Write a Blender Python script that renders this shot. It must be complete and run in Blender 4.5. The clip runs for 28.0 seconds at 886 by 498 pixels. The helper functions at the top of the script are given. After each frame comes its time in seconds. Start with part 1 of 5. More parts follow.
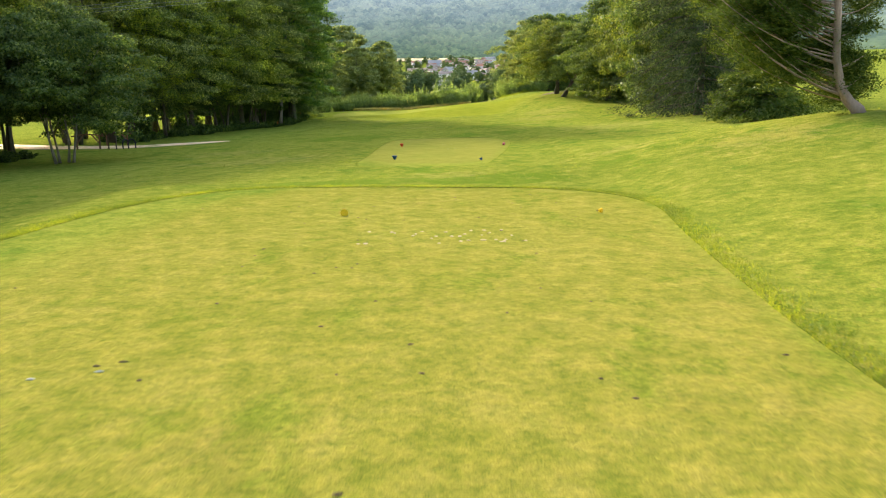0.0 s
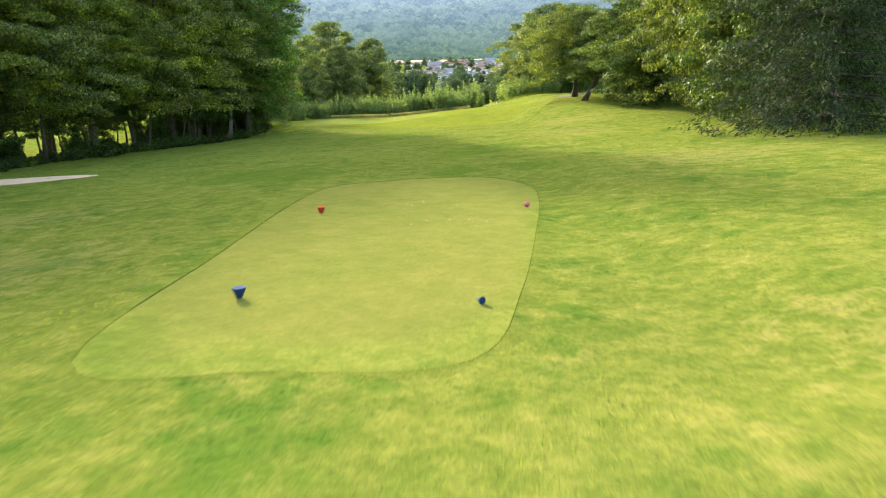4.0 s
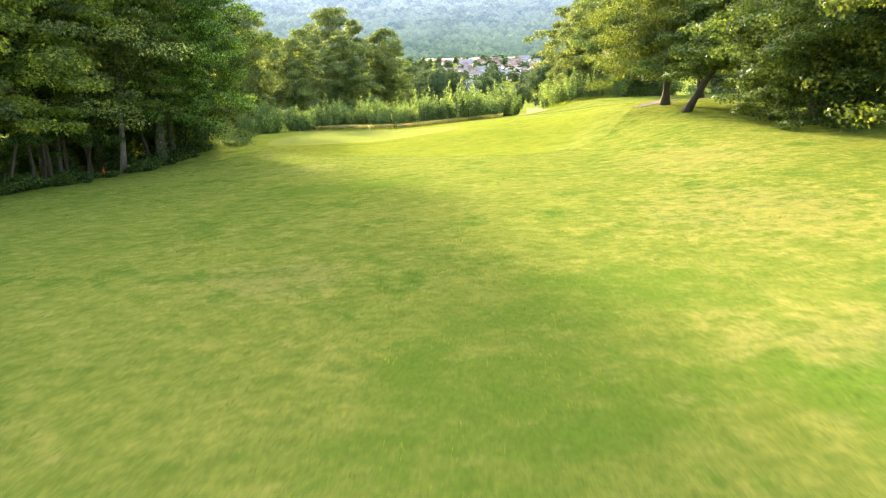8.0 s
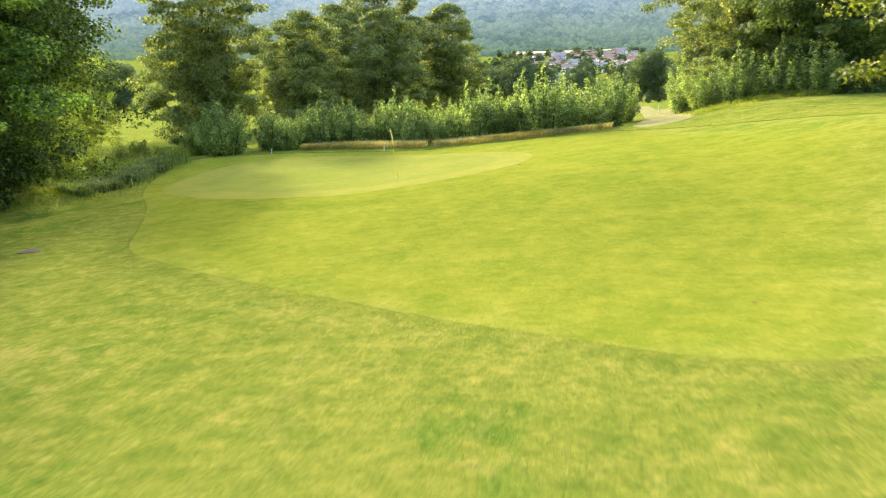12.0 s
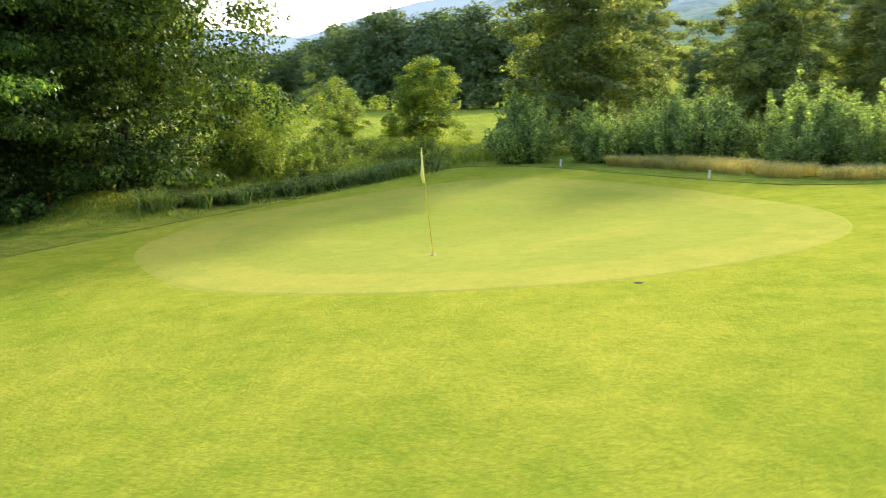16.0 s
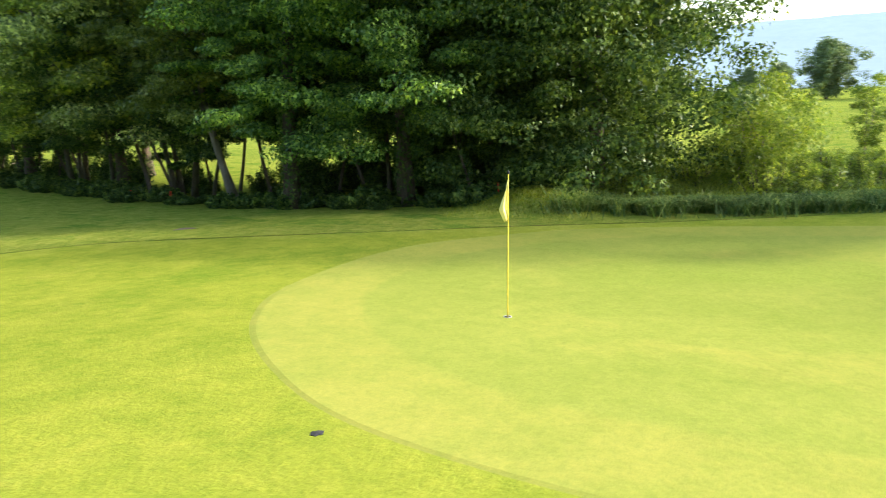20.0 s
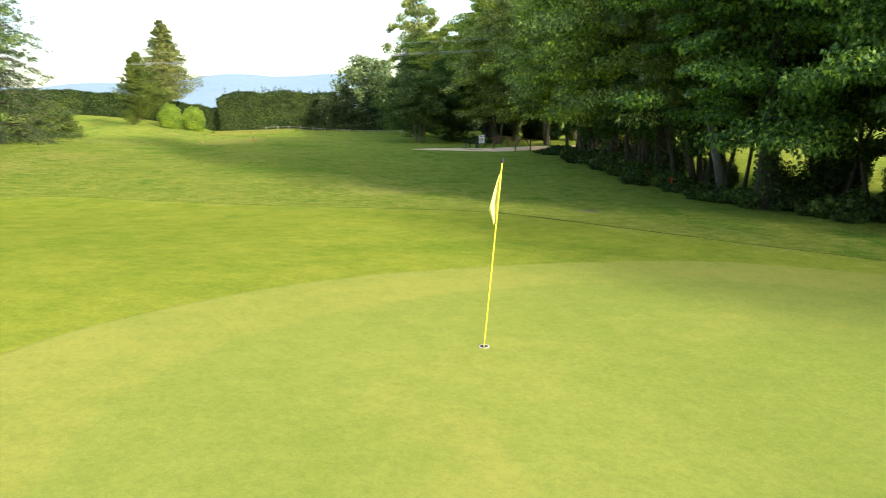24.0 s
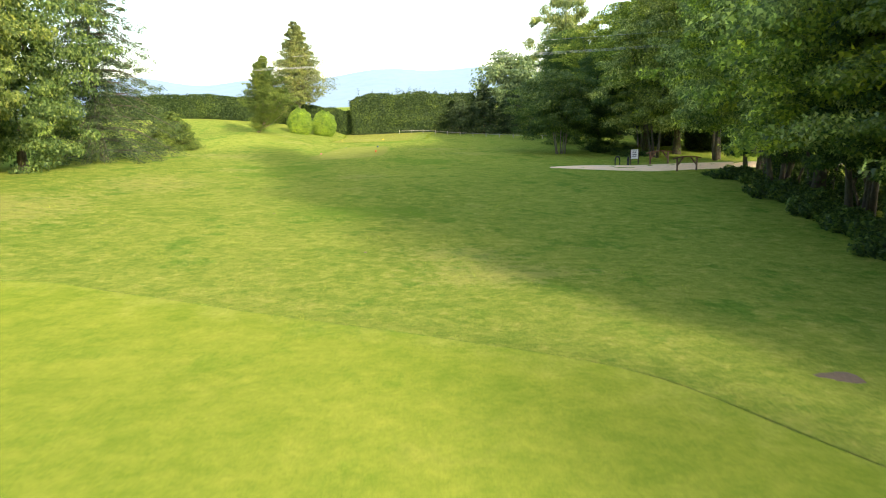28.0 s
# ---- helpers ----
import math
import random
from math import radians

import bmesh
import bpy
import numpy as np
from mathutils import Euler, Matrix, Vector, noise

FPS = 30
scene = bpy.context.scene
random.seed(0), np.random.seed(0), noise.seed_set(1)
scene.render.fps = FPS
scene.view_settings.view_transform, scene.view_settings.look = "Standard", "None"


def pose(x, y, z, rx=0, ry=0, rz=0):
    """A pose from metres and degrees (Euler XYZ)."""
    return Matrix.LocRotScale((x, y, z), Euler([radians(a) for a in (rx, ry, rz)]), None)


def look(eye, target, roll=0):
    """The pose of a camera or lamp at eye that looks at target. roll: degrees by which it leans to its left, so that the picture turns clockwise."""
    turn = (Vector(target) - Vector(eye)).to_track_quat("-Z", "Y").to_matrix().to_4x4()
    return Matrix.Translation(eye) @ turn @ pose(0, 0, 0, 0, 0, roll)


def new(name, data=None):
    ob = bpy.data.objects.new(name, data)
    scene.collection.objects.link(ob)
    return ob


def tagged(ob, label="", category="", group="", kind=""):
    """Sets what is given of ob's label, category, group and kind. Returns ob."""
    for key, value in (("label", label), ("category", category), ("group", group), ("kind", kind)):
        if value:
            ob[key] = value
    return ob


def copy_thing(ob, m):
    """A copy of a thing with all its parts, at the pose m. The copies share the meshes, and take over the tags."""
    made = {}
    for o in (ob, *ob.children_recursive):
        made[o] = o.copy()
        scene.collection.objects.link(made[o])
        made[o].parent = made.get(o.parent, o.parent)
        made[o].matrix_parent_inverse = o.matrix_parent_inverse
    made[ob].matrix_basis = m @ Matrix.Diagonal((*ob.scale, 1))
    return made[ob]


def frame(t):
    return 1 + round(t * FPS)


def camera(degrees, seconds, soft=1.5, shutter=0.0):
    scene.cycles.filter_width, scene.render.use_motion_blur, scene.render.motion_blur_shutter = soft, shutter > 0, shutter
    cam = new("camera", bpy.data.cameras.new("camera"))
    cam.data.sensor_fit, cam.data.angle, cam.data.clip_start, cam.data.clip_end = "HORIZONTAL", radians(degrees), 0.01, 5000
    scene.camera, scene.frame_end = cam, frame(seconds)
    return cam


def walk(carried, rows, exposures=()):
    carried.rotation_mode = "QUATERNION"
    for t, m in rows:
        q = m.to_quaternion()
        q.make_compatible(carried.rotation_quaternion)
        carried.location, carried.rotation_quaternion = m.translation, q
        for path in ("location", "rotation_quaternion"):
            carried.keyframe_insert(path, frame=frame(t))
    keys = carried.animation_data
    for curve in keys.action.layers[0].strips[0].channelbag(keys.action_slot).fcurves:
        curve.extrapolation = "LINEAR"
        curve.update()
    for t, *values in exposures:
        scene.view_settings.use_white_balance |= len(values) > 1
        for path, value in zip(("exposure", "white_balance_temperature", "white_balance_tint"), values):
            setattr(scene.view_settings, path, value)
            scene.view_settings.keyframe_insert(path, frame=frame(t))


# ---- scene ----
# the camera: seconds, x, y, z, yaw, pitch, roll
cam = camera(63.1, 28.0, soft=1.05, shutter=0.4)
ROWS = [
    (0.0, -0.002, 0.062, 3.238, -0.57, -11.78, -0.53),
    (0.5, 0.058, 1.655, 3.258, -0.63, -11.81, -0.63),
    (1.0, 0.132, 3.552, 3.297, -0.67, -11.82, -0.72),
    (1.5, 0.236, 5.689, 3.353, -0.70, -11.81, -0.76),
    (2.0, 0.361, 8.089, 3.390, -0.67, -11.79, -0.80),
    (2.5, 0.554, 10.663, 3.421, -0.62, -11.76, -0.86),
    (3.0, 0.761, 13.483, 3.472, -0.57, -11.72, -0.90),
    (3.5, 0.985, 16.533, 3.512, -0.51, -11.67, -0.95),
    (5.5, 2.065, 29.537, 3.933, 0.19, -11.60, -1.03),
    (6.0, 2.183, 33.230, 4.036, 0.50, -11.61, -0.98),
    (6.5, 2.303, 36.991, 4.123, 0.84, -11.63, -0.94),
    (7.0, 2.405, 40.782, 4.212, 1.24, -11.66, -0.92),
    (7.5, 2.493, 44.672, 4.303, 1.66, -11.69, -0.89),
    (8.0, 2.551, 48.612, 4.398, 2.09, -11.72, -0.89),
    (8.5, 2.587, 52.622, 4.494, 2.52, -11.75, -0.84),
    (9.0, 2.586, 56.706, 4.608, 2.97, -11.77, -0.84),
    (9.5, 2.601, 60.849, 4.698, 3.38, -11.81, -0.86),
    (10.0, 2.614, 65.056, 4.773, 4.01, -11.84, -0.85),
    (10.5, 2.642, 69.282, 4.816, 5.05, -11.85, -0.92),
    (11.0, 2.723, 73.472, 4.786, 6.26, -11.88, -0.99),
    (11.5, 2.832, 77.686, 4.746, 7.53, -11.95, -1.03),
    (13.5, 4.497, 93.273, 4.602, 20.52, -12.07, -0.96),
    (14.0, 5.325, 96.307, 4.606, 27.41, -12.13, -0.90),
    (14.5, 6.083, 98.959, 4.536, 34.67, -12.09, -0.86),
    (15.0, 6.745, 101.147, 4.479, 41.54, -12.11, -0.80),
    (15.5, 7.409, 103.120, 4.452, 48.60, -12.14, -0.78),
    (16.0, 7.981, 104.938, 4.435, 55.73, -12.15, -0.84),
    (16.5, 8.483, 106.721, 4.424, 62.88, -12.14, -0.90),
    (17.0, 8.838, 108.437, 4.422, 70.13, -12.13, -0.97),
    (17.5, 8.977, 110.016, 4.471, 77.67, -12.17, -1.04),
    (18.0, 8.858, 111.445, 4.515, 85.02, -12.15, -1.12),
    (18.5, 8.548, 112.759, 4.601, 91.96, -12.22, -1.13),
    (19.0, 7.933, 113.894, 4.615, 98.75, -12.14, -1.29),
    (19.5, 7.155, 114.972, 4.625, 105.62, -12.08, -1.37),
    (20.0, 6.233, 115.945, 4.566, 112.42, -11.94, -1.43),
    (20.5, 5.241, 116.888, 4.491, 119.98, -11.90, -1.45),
    (21.0, 4.133, 117.723, 4.315, 127.66, -11.74, -1.53),
    (21.5, 3.000, 118.467, 4.136, 134.63, -11.65, -1.59),
    (22.0, 1.885, 119.091, 4.044, 142.05, -11.55, -1.60),
    (22.5, 0.878, 119.622, 4.055, 149.97, -11.45, -1.66),
    (24.5, -2.002, 120.662, 4.062, 169.40, -11.24, -1.48),
    (25.0, -2.490, 120.638, 4.080, 173.11, -11.27, -1.55),
    (25.5, -2.899, 120.165, 4.120, 175.12, -11.33, -1.66),
    (26.0, -3.244, 119.059, 4.428, 176.52, -11.40, -1.74),
    (26.5, -3.588, 117.497, 4.969, 176.96, -11.44, -1.82),
    (27.0, -3.922, 115.628, 5.206, 177.09, -11.44, -1.92),
    (27.5, -4.194, 113.367, 5.311, 177.11, -11.47, -2.02),
    (28.0, -4.460, 110.734, 5.391, 177.16, -11.47, -2.13),
]
walk(cam, [(t, pose(x, y, z, 90 + pitch, 0, yaw) @ pose(0, 0, 0, 0, 0, roll)) for t, x, y, z, yaw, pitch, roll in ROWS],
     exposures=[(0.0, 2.12, 7400, 12), (1.5, 2.22, 6900, 13), (3.5, 2.24, 6500, 13), (5.5, 2.57, 6900, 18), (7.0, 2.87, 6950, 20), (9.0, 2.75, 6950, 20), (11.0, 2.47, 6850, 18), (14.0, 2.32, 6850, 14), (16.0, 2.27, 6750, 12), (20.0, 2.42, 6500, 10), (22.0, 2.42, 6500, 10), (24.5, 2.0, 6500, 10), (26.0, 2.0, 6600, 11), (28.0, 2.3, 6600, 11)])

# ---- daylight: low sun ahead of the tee, to its left ----
SUN_AZ, SUN_EL = 24.0, 18.5
world = bpy.data.worlds.new("world")
scene.world = world
world.use_nodes = True
_n = world.node_tree.nodes
_sky = _n.new("ShaderNodeTexSky")
_sky.sky_type, _sky.sun_disc = "NISHITA", False
_sky.sun_elevation, _sky.sun_rotation = radians(SUN_EL), radians(-SUN_AZ)
_sky.air_density, _sky.dust_density, _sky.ozone_density = 1.0, 2.5, 1.0
world.node_tree.links.new(_sky.outputs[0], _n["Background"].inputs[0])
_n["Background"].inputs[1].default_value = 0.15
sun = new("sun", bpy.data.lights.new("sun", "SUN"))
sun.data.energy, sun.data.angle, sun.data.color = 2.2, radians(3.0), (1.0, 0.92, 0.78)
_to = Vector((-math.sin(radians(SUN_AZ)) * math.cos(radians(SUN_EL)), math.cos(radians(SUN_AZ)) * math.cos(radians(SUN_EL)), math.sin(radians(SUN_EL))))
sun.matrix_world = look(_to * 200, (0, 0, 0))

rng = np.random.default_rng(7)


# ---- materials ----
class Mat:
    """A node material under construction."""

    def __init__(self, name):
        self.m = bpy.data.materials.new(name)
        self.m.use_nodes = True
        self.t = self.m.node_tree
        self.t.nodes.clear()
        self.out = self.t.nodes.new("ShaderNodeOutputMaterial")

    def add(self, kind, **ins):
        nd = self.t.nodes.new("ShaderNode" + kind)
        for k, v in ins.items():
            self.put(nd, k, v)
        return nd

    def put(self, nd, k, v):
        sock = nd.inputs[int(k[1:])] if k[0] == "_" else nd.inputs[k.replace("_", " ")]
        if isinstance(v, bpy.types.NodeSocket):
            self.t.links.new(v, sock)
        else:
            sock.default_value = v

    def coords(self, what="Object", scale=(1, 1, 1)):
        src = self.add("TexCoord").outputs[what] if what != "World" else self.add("NewGeometry").outputs["Position"]
        if tuple(scale) == (1, 1, 1):
            return src
        mp = self.add("Mapping", Vector=src, Scale=scale)
        return mp.outputs[0]

    def noise(self, vec, scale, detail=4.0, rough=0.55, dist=0.0):
        return self.add("TexNoise", Vector=vec, Scale=scale, Detail=detail, Roughness=rough, Distortion=dist).outputs["Fac"]

    def ramp(self, fac, stops):
        nd = self.add("ValToRGB", Fac=fac)
        el = nd.color_ramp.elements
        while len(el) < len(stops):
            el.new(0.5)
        for e, (p, c) in zip(el, stops):
            e.position, e.color = p, (*c, 1) if len(c) == 3 else c
        return nd.outputs[0]

    def span(self, fac, a, b, lo=0.0, hi=1.0):
        return self.add("MapRange", Value=fac, From_Min=a, From_Max=b, To_Min=lo, To_Max=hi).outputs[0]

    def mix(self, fac, a, b, blend="MIX"):
        nd = self.t.nodes.new("ShaderNodeMix")
        nd.data_type, nd.blend_type = "RGBA", blend
        for i, v in ((0, fac), (6, a), (7, b)):
            if isinstance(v, bpy.types.NodeSocket):
                self.t.links.new(v, nd.inputs[i])
            else:
                nd.inputs[i].default_value = v if not isinstance(v, tuple) or len(v) == 4 else (*v, 1)
        return nd.outputs[2]

    def bump(self, height, strength, distance=0.05):
        return self.add("Bump", Strength=strength, Distance=distance, Height=height).outputs[0]

    def done(self, shader):
        self.t.links.new(shader, self.out.inputs[0])
        return self.m

    def plain(self, color, rough=0.7, normal=None, metal=0.0, spec=0.3):
        b = self.add("BsdfPrincipled", Base_Color=color if isinstance(color, bpy.types.NodeSocket) else (*color, 1), Roughness=rough, Metallic=metal)
        b.inputs["Specular IOR Level"].default_value = spec
        if normal is not None:
            self.put(b, "Normal", normal)
        return self.done(b.outputs[0])


def turf(name, dark, mid, light, dry, coarse=1.0, bumpy=0.5, dry_at=0.62, fine=1.0, into=None, spots=False):
    """Mown grass: clumps, worn patches and fine blade grain at their real size; at its edge it may grow into another grass."""
    k = Mat(name)
    p = k.coords("World")
    big = k.noise(p, 0.11, 4, 0.6)
    patch = k.noise(p, 1.3 * coarse, 9, 0.76)
    clump = k.noise(p, 3.2, 5, 0.75)
    tuft = k.noise(p, 15.0, 4, 0.75)
    blade = k.noise(p, 70.0, 2, 0.7)
    worn = k.noise(p, 0.45 * coarse, 9, 0.8)
    lush = k.noise(k.coords("World", (0.8, 0.6, 1)), 0.65 * coarse, 8, 0.74)

    def tint(dark, mid, light, dry, fine):
        dark, mid, light, dry = [tuple(0.9 * v for v in q) for q in (dark, mid, light, dry)]
        c = k.ramp(patch, [(0.30, dark), (0.50, mid), (0.68, light)])
        c = k.mix(k.span(big, 0.38, 0.60, 0, 0.65), c, k.ramp(patch, [(0.30, mid), (0.60, light)]))
        c = k.mix(k.span(worn, dry_at, dry_at + 0.12, 0, 0.3), c, (*dry, 1))
        c = k.mix(k.span(lush, 0.545, 0.63, 0, 0.75 * fine), c, k.mix(k.span(tuft, 0.35, 0.65), (*dark, 1), tuple(1.25 * v for v in dark) + (1,)))
        c = k.mix(k.span(clump, 0.36, 0.62, 0.8 * fine, 0.0), c, k.mix(1.0, c, (0.64, 0.76, 0.62, 1), "MULTIPLY"))
        c = k.mix(k.span(tuft, 0.36, 0.62, 0.0, 0.9 * fine), c, k.mix(1.0, c, (1.42, 1.32, 1.25, 1), "MULTIPLY"))
        return k.mix(k.span(blade, 0.32, 0.6, 0.7 * fine, 0.0), c, k.mix(1.0, c, (0.5, 0.6, 0.48, 1), "MULTIPLY"))

    c = tint(dark, mid, light, dry, fine)
    if into:
        ed = k.add("Attribute")
        ed.attribute_name = "edge"
        mixed = k.add("Math", _0=ed.outputs["Fac"], _1=k.span(patch, 0.3, 0.7, -0.35, 0.35))
        mixed.operation = "ADD"
        c = k.mix(k.span(mixed.outputs[0], 0.25, 0.8), c, tint(*into, fine if fine < 0.5 else 1.0))
    if spots:
        for nm, cc, amount in (("lush", (0.088, 0.148, 0.017, 1), 0.9), ("dry", (0.34, 0.25, 0.11, 1), 0.2)):
            at = k.add("Attribute")
            at.attribute_name = nm
            brk = k.add("Math", _0=k.span(lush if nm == "lush" else patch, 0.40, 0.60, -0.9, 0.2), _1=k.span(clump, 0.35, 0.65, -0.45, 0.45))
            brk.operation = "ADD"
            ml = k.add("Math", _0=at.outputs["Fac"], _1=brk.outputs[0])
            ml.operation = "ADD"
            tufted = k.add("Math", _0=k.span(ml.outputs[0], 0.1, 0.55, 0, amount), _1=k.span(k.noise(p, 1.5, 8, 0.82), 0.42, 0.54, 0.3, 1.0))
            tufted.operation = "MULTIPLY"
            c = k.mix(tufted.outputs[0], c, k.mix(k.span(tuft, 0.35, 0.65), cc, k.mix(1.0, cc, (1.7, 1.6, 1.5, 1), "MULTIPLY")))
    hgt = k.add("Math", _0=tuft, _1=clump)
    hgt.operation = "ADD"
    d = k.add("BsdfDiffuse", Color=c, Normal=k.bump(hgt.outputs[0], bumpy, 0.05))
    return k.done(d.outputs[0])


ROUGH = ((0.114, 0.186, 0.028), (0.224, 0.264, 0.044), (0.308, 0.314, 0.062), (0.365, 0.292, 0.110))
M_ROUGH = turf("rough_grass", *ROUGH, 1.0, 1.0, 0.58, 1.25, spots=True)
M_TEE = turf("tee_turf", (0.190, 0.220, 0.036), (0.268, 0.262, 0.049), (0.345, 0.308, 0.076), (0.300, 0.232, 0.072), 1.3, 0.5, 0.56, 1.2, ROUGH)
M_TEE2 = turf("forward_tee_turf", (0.195, 0.222, 0.042), (0.242, 0.250, 0.050), (0.290, 0.280, 0.062), (0.350, 0.262, 0.090), 0.8, 0.25, 0.60, 0.6, ROUGH)
M_APRON = turf("apron_turf", (0.136, 0.201, 0.021), (0.223, 0.263, 0.031), (0.287, 0.302, 0.041), (0.320, 0.289, 0.064), 0.6, 0.35, 0.57, 0.65, ROUGH)
M_GREEN = turf("green_turf", (0.209, 0.254, 0.043), (0.239, 0.274, 0.051), (0.275, 0.296, 0.060), (0.318, 0.287, 0.068), 0.3, 0.1, 0.60, 0.45, ((0.245, 0.273, 0.050), (0.274, 0.293, 0.057), (0.318, 0.311, 0.066), (0.328, 0.293, 0.070)))
# stems at the cut edge, with the shade of the gap put into the colour
M_SHADED_THATCH = turf("shaded_thatch", (0.09, 0.15, 0.022), (0.14, 0.18, 0.032), (0.20, 0.20, 0.05), (0.22, 0.16, 0.08), 1.2, 0.5, 0.5)


def foliage(name, dark, light, tip, glow=0.5, size=0.5, gloss=0.04, through_leaf=2.0):
    """Leaves: colour varies by leaf, by clump and by plant; light passes through them."""
    k = Mat(name)
    rnd = k.add("NewGeometry").outputs["Random Per Island"]
    ob = k.add("ObjectInfo").outputs["Random"]
    c = k.ramp(rnd, [(0.0, dark), (0.6, light), (1.0, tip)])
    cl = k.noise(k.coords("Object"), size, 4, 0.65)
    c = k.mix(1.0, c, k.ramp(cl, [(0.34, (0.62, 0.68, 0.72)), (0.5, (1.0, 1.0, 1.0)), (0.66, (1.55, 1.42, 1.1))]), "MULTIPLY")
    c = k.mix(k.span(ob, 0, 1, 0.0, 0.8), c, k.mix(1.0, c, (0.84, 0.88, 0.90, 1), "MULTIPLY"))
    d = k.add("BsdfDiffuse", Color=c)
    tr = k.add("BsdfTranslucent", Color=k.mix(1.0, c, (through_leaf, through_leaf, 0.45 * through_leaf, 1), "MULTIPLY"))
    g = k.add("BsdfGlossy", Color=(0.8, 0.85, 0.8, 1), Roughness=0.5)
    m1 = k.add("MixShader", _0=glow, _1=d.outputs[0], _2=tr.outputs[0])
    fres = k.add("LayerWeight", Blend=0.25).outputs["Fresnel"]
    m2 = k.add("MixShader", _0=k.span(fres, 0, 1, 0.008, gloss), _1=m1.outputs[0], _2=g.outputs[0])
    return k.done(m2.outputs[0])


F_OAK = foliage("leaf_oak", (0.045, 0.069, 0.018), (0.121, 0.149, 0.037), (0.262, 0.271, 0.068), 0.58, 0.5, 0.02, 3.7)
F_GREY = foliage("leaf_greyish", (0.047, 0.068, 0.028), (0.130, 0.151, 0.067), (0.274, 0.282, 0.136), 0.58, 0.5, 0.02, 3.7)
F_MAPLE = foliage("leaf_maple", (0.093, 0.135, 0.043), (0.187, 0.228, 0.072), (0.305, 0.320, 0.107), 0.42, 0.5, 0.04, 1.45)
F_LIME = foliage("leaf_lime", (0.040, 0.074, 0.018), (0.092, 0.142, 0.034), (0.190, 0.240, 0.062), 0.4, 0.5, 0.04, 1.35)
F_WILLOW = foliage("leaf_grey", (0.057, 0.086, 0.015), (0.129, 0.166, 0.031), (0.238, 0.265, 0.057), 0.4, 0.5, 0.04, 1.4)
F_SPRUCE = foliage("needles_dark", (0.022, 0.041, 0.017), (0.050, 0.076, 0.027), (0.126, 0.158, 0.054), 0.15, 0.5, 0.02, 1.0)
F_CYPRESS = foliage("needles_green", (0.040, 0.072, 0.012), (0.088, 0.130, 0.022), (0.180, 0.205, 0.042), 0.25, 0.6, 0.02, 1.4)
F_PINE = foliage("pine_needles", (0.070, 0.095, 0.024), (0.130, 0.155, 0.040), (0.215, 0.205, 0.070), 0.25, 0.5, 0.03, 1.3)
F_HEDGE = foliage("hedge_leaf", (0.012, 0.026, 0.006), (0.032, 0.056, 0.012), (0.090, 0.120, 0.026), 0.25, 0.45, 0.015, 1.2)
F_LAUREL = foliage("laurel_leaf", (0.085, 0.150, 0.017), (0.165, 0.250, 0.026), (0.260, 0.330, 0.042), 0.4, 0.8)
F_SHRUB = foliage("shrub_leaf", (0.112, 0.180, 0.055), (0.225, 0.306, 0.097), (0.378, 0.459, 0.169), 0.45, 0.6, 0.04, 1.5)
F_WEED = foliage("weed_leaf", (0.095, 0.160, 0.022), (0.175, 0.238, 0.036), (0.265, 0.310, 0.056), 0.42, 0.7, 0.03, 1.4)
F_IRIS = foliage("iris_blade", (0.072, 0.134, 0.038), (0.142, 0.213, 0.058), (0.259, 0.301, 0.100), 0.35, 0.8, 0.01, 1.5)
F_FRESH = foliage("leaf_fresh", (0.085, 0.135, 0.022), (0.165, 0.225, 0.036), (0.275, 0.325, 0.060), 0.45, 0.8, 0.04, 1.6)
F_IVY = foliage("ivy_leaf", (0.048, 0.095, 0.026), (0.085, 0.141, 0.040), (0.144, 0.189, 0.056), 0.25, 1.5)
F_DRY = foliage("dry_grass_blade", (0.300, 0.245, 0.100), (0.420, 0.350, 0.160), (0.520, 0.450, 0.240), 0.6, 0.5)
F_DEEP = foliage("leaf_deep_green", (0.029, 0.070, 0.016), (0.112, 0.205, 0.039), (0.299, 0.416, 0.075), 0.42, 0.8, 0.04, 1.6)
F_FULL = foliage("leaf_dark_green", (0.022, 0.049, 0.012), (0.069, 0.121, 0.027), (0.172, 0.237, 0.047), 0.36, 0.8, 0.03, 1.0)
F_BLADE = foliage("grass_blade", (0.083, 0.135, 0.016), (0.166, 0.207, 0.027), (0.276, 0.269, 0.043), 0.45, 0.6)


def bark(name, a, b):
    k = Mat(name)
    p = k.coords("Object", (6, 6, 1.2))
    n1, n2 = k.noise(p, 2.5, 6, 0.7), k.noise(k.coords("Object"), 0.9, 3)
    c = k.mix(k.span(n2, 0.4, 0.65), k.ramp(n1, [(0.3, a), (0.7, b)]), k.ramp(n1, [(0.3, a), (0.8, (0.09, 0.11, 0.05))]))
    return k.plain(c, 0.9, k.bump(n1, 0.9, 0.04))


B_BROWN = bark("bark_brown", (0.045, 0.034, 0.024), (0.13, 0.10, 0.07))
B_GREY = bark("bark_grey", (0.12, 0.10, 0.078), (0.30, 0.255, 0.20))
B_PALE = bark("bark_pale", (0.26, 0.165, 0.125), (0.50, 0.35, 0.275))


def coat(name, color, rough=0.5, spot=0.25, scale=8.0):
    """Paint, plastic or timber with a little grime."""
    k = Mat(name)
    n1 = k.noise(k.coords("Object"), scale, 5, 0.65)
    c = k.mix(k.span(n1, 0.35, 0.7, 0.0, spot), (*color, 1), tuple(v * 0.45 for v in color) + (1,))
    return k.plain(c, rough, k.bump(n1, 0.15, 0.01))


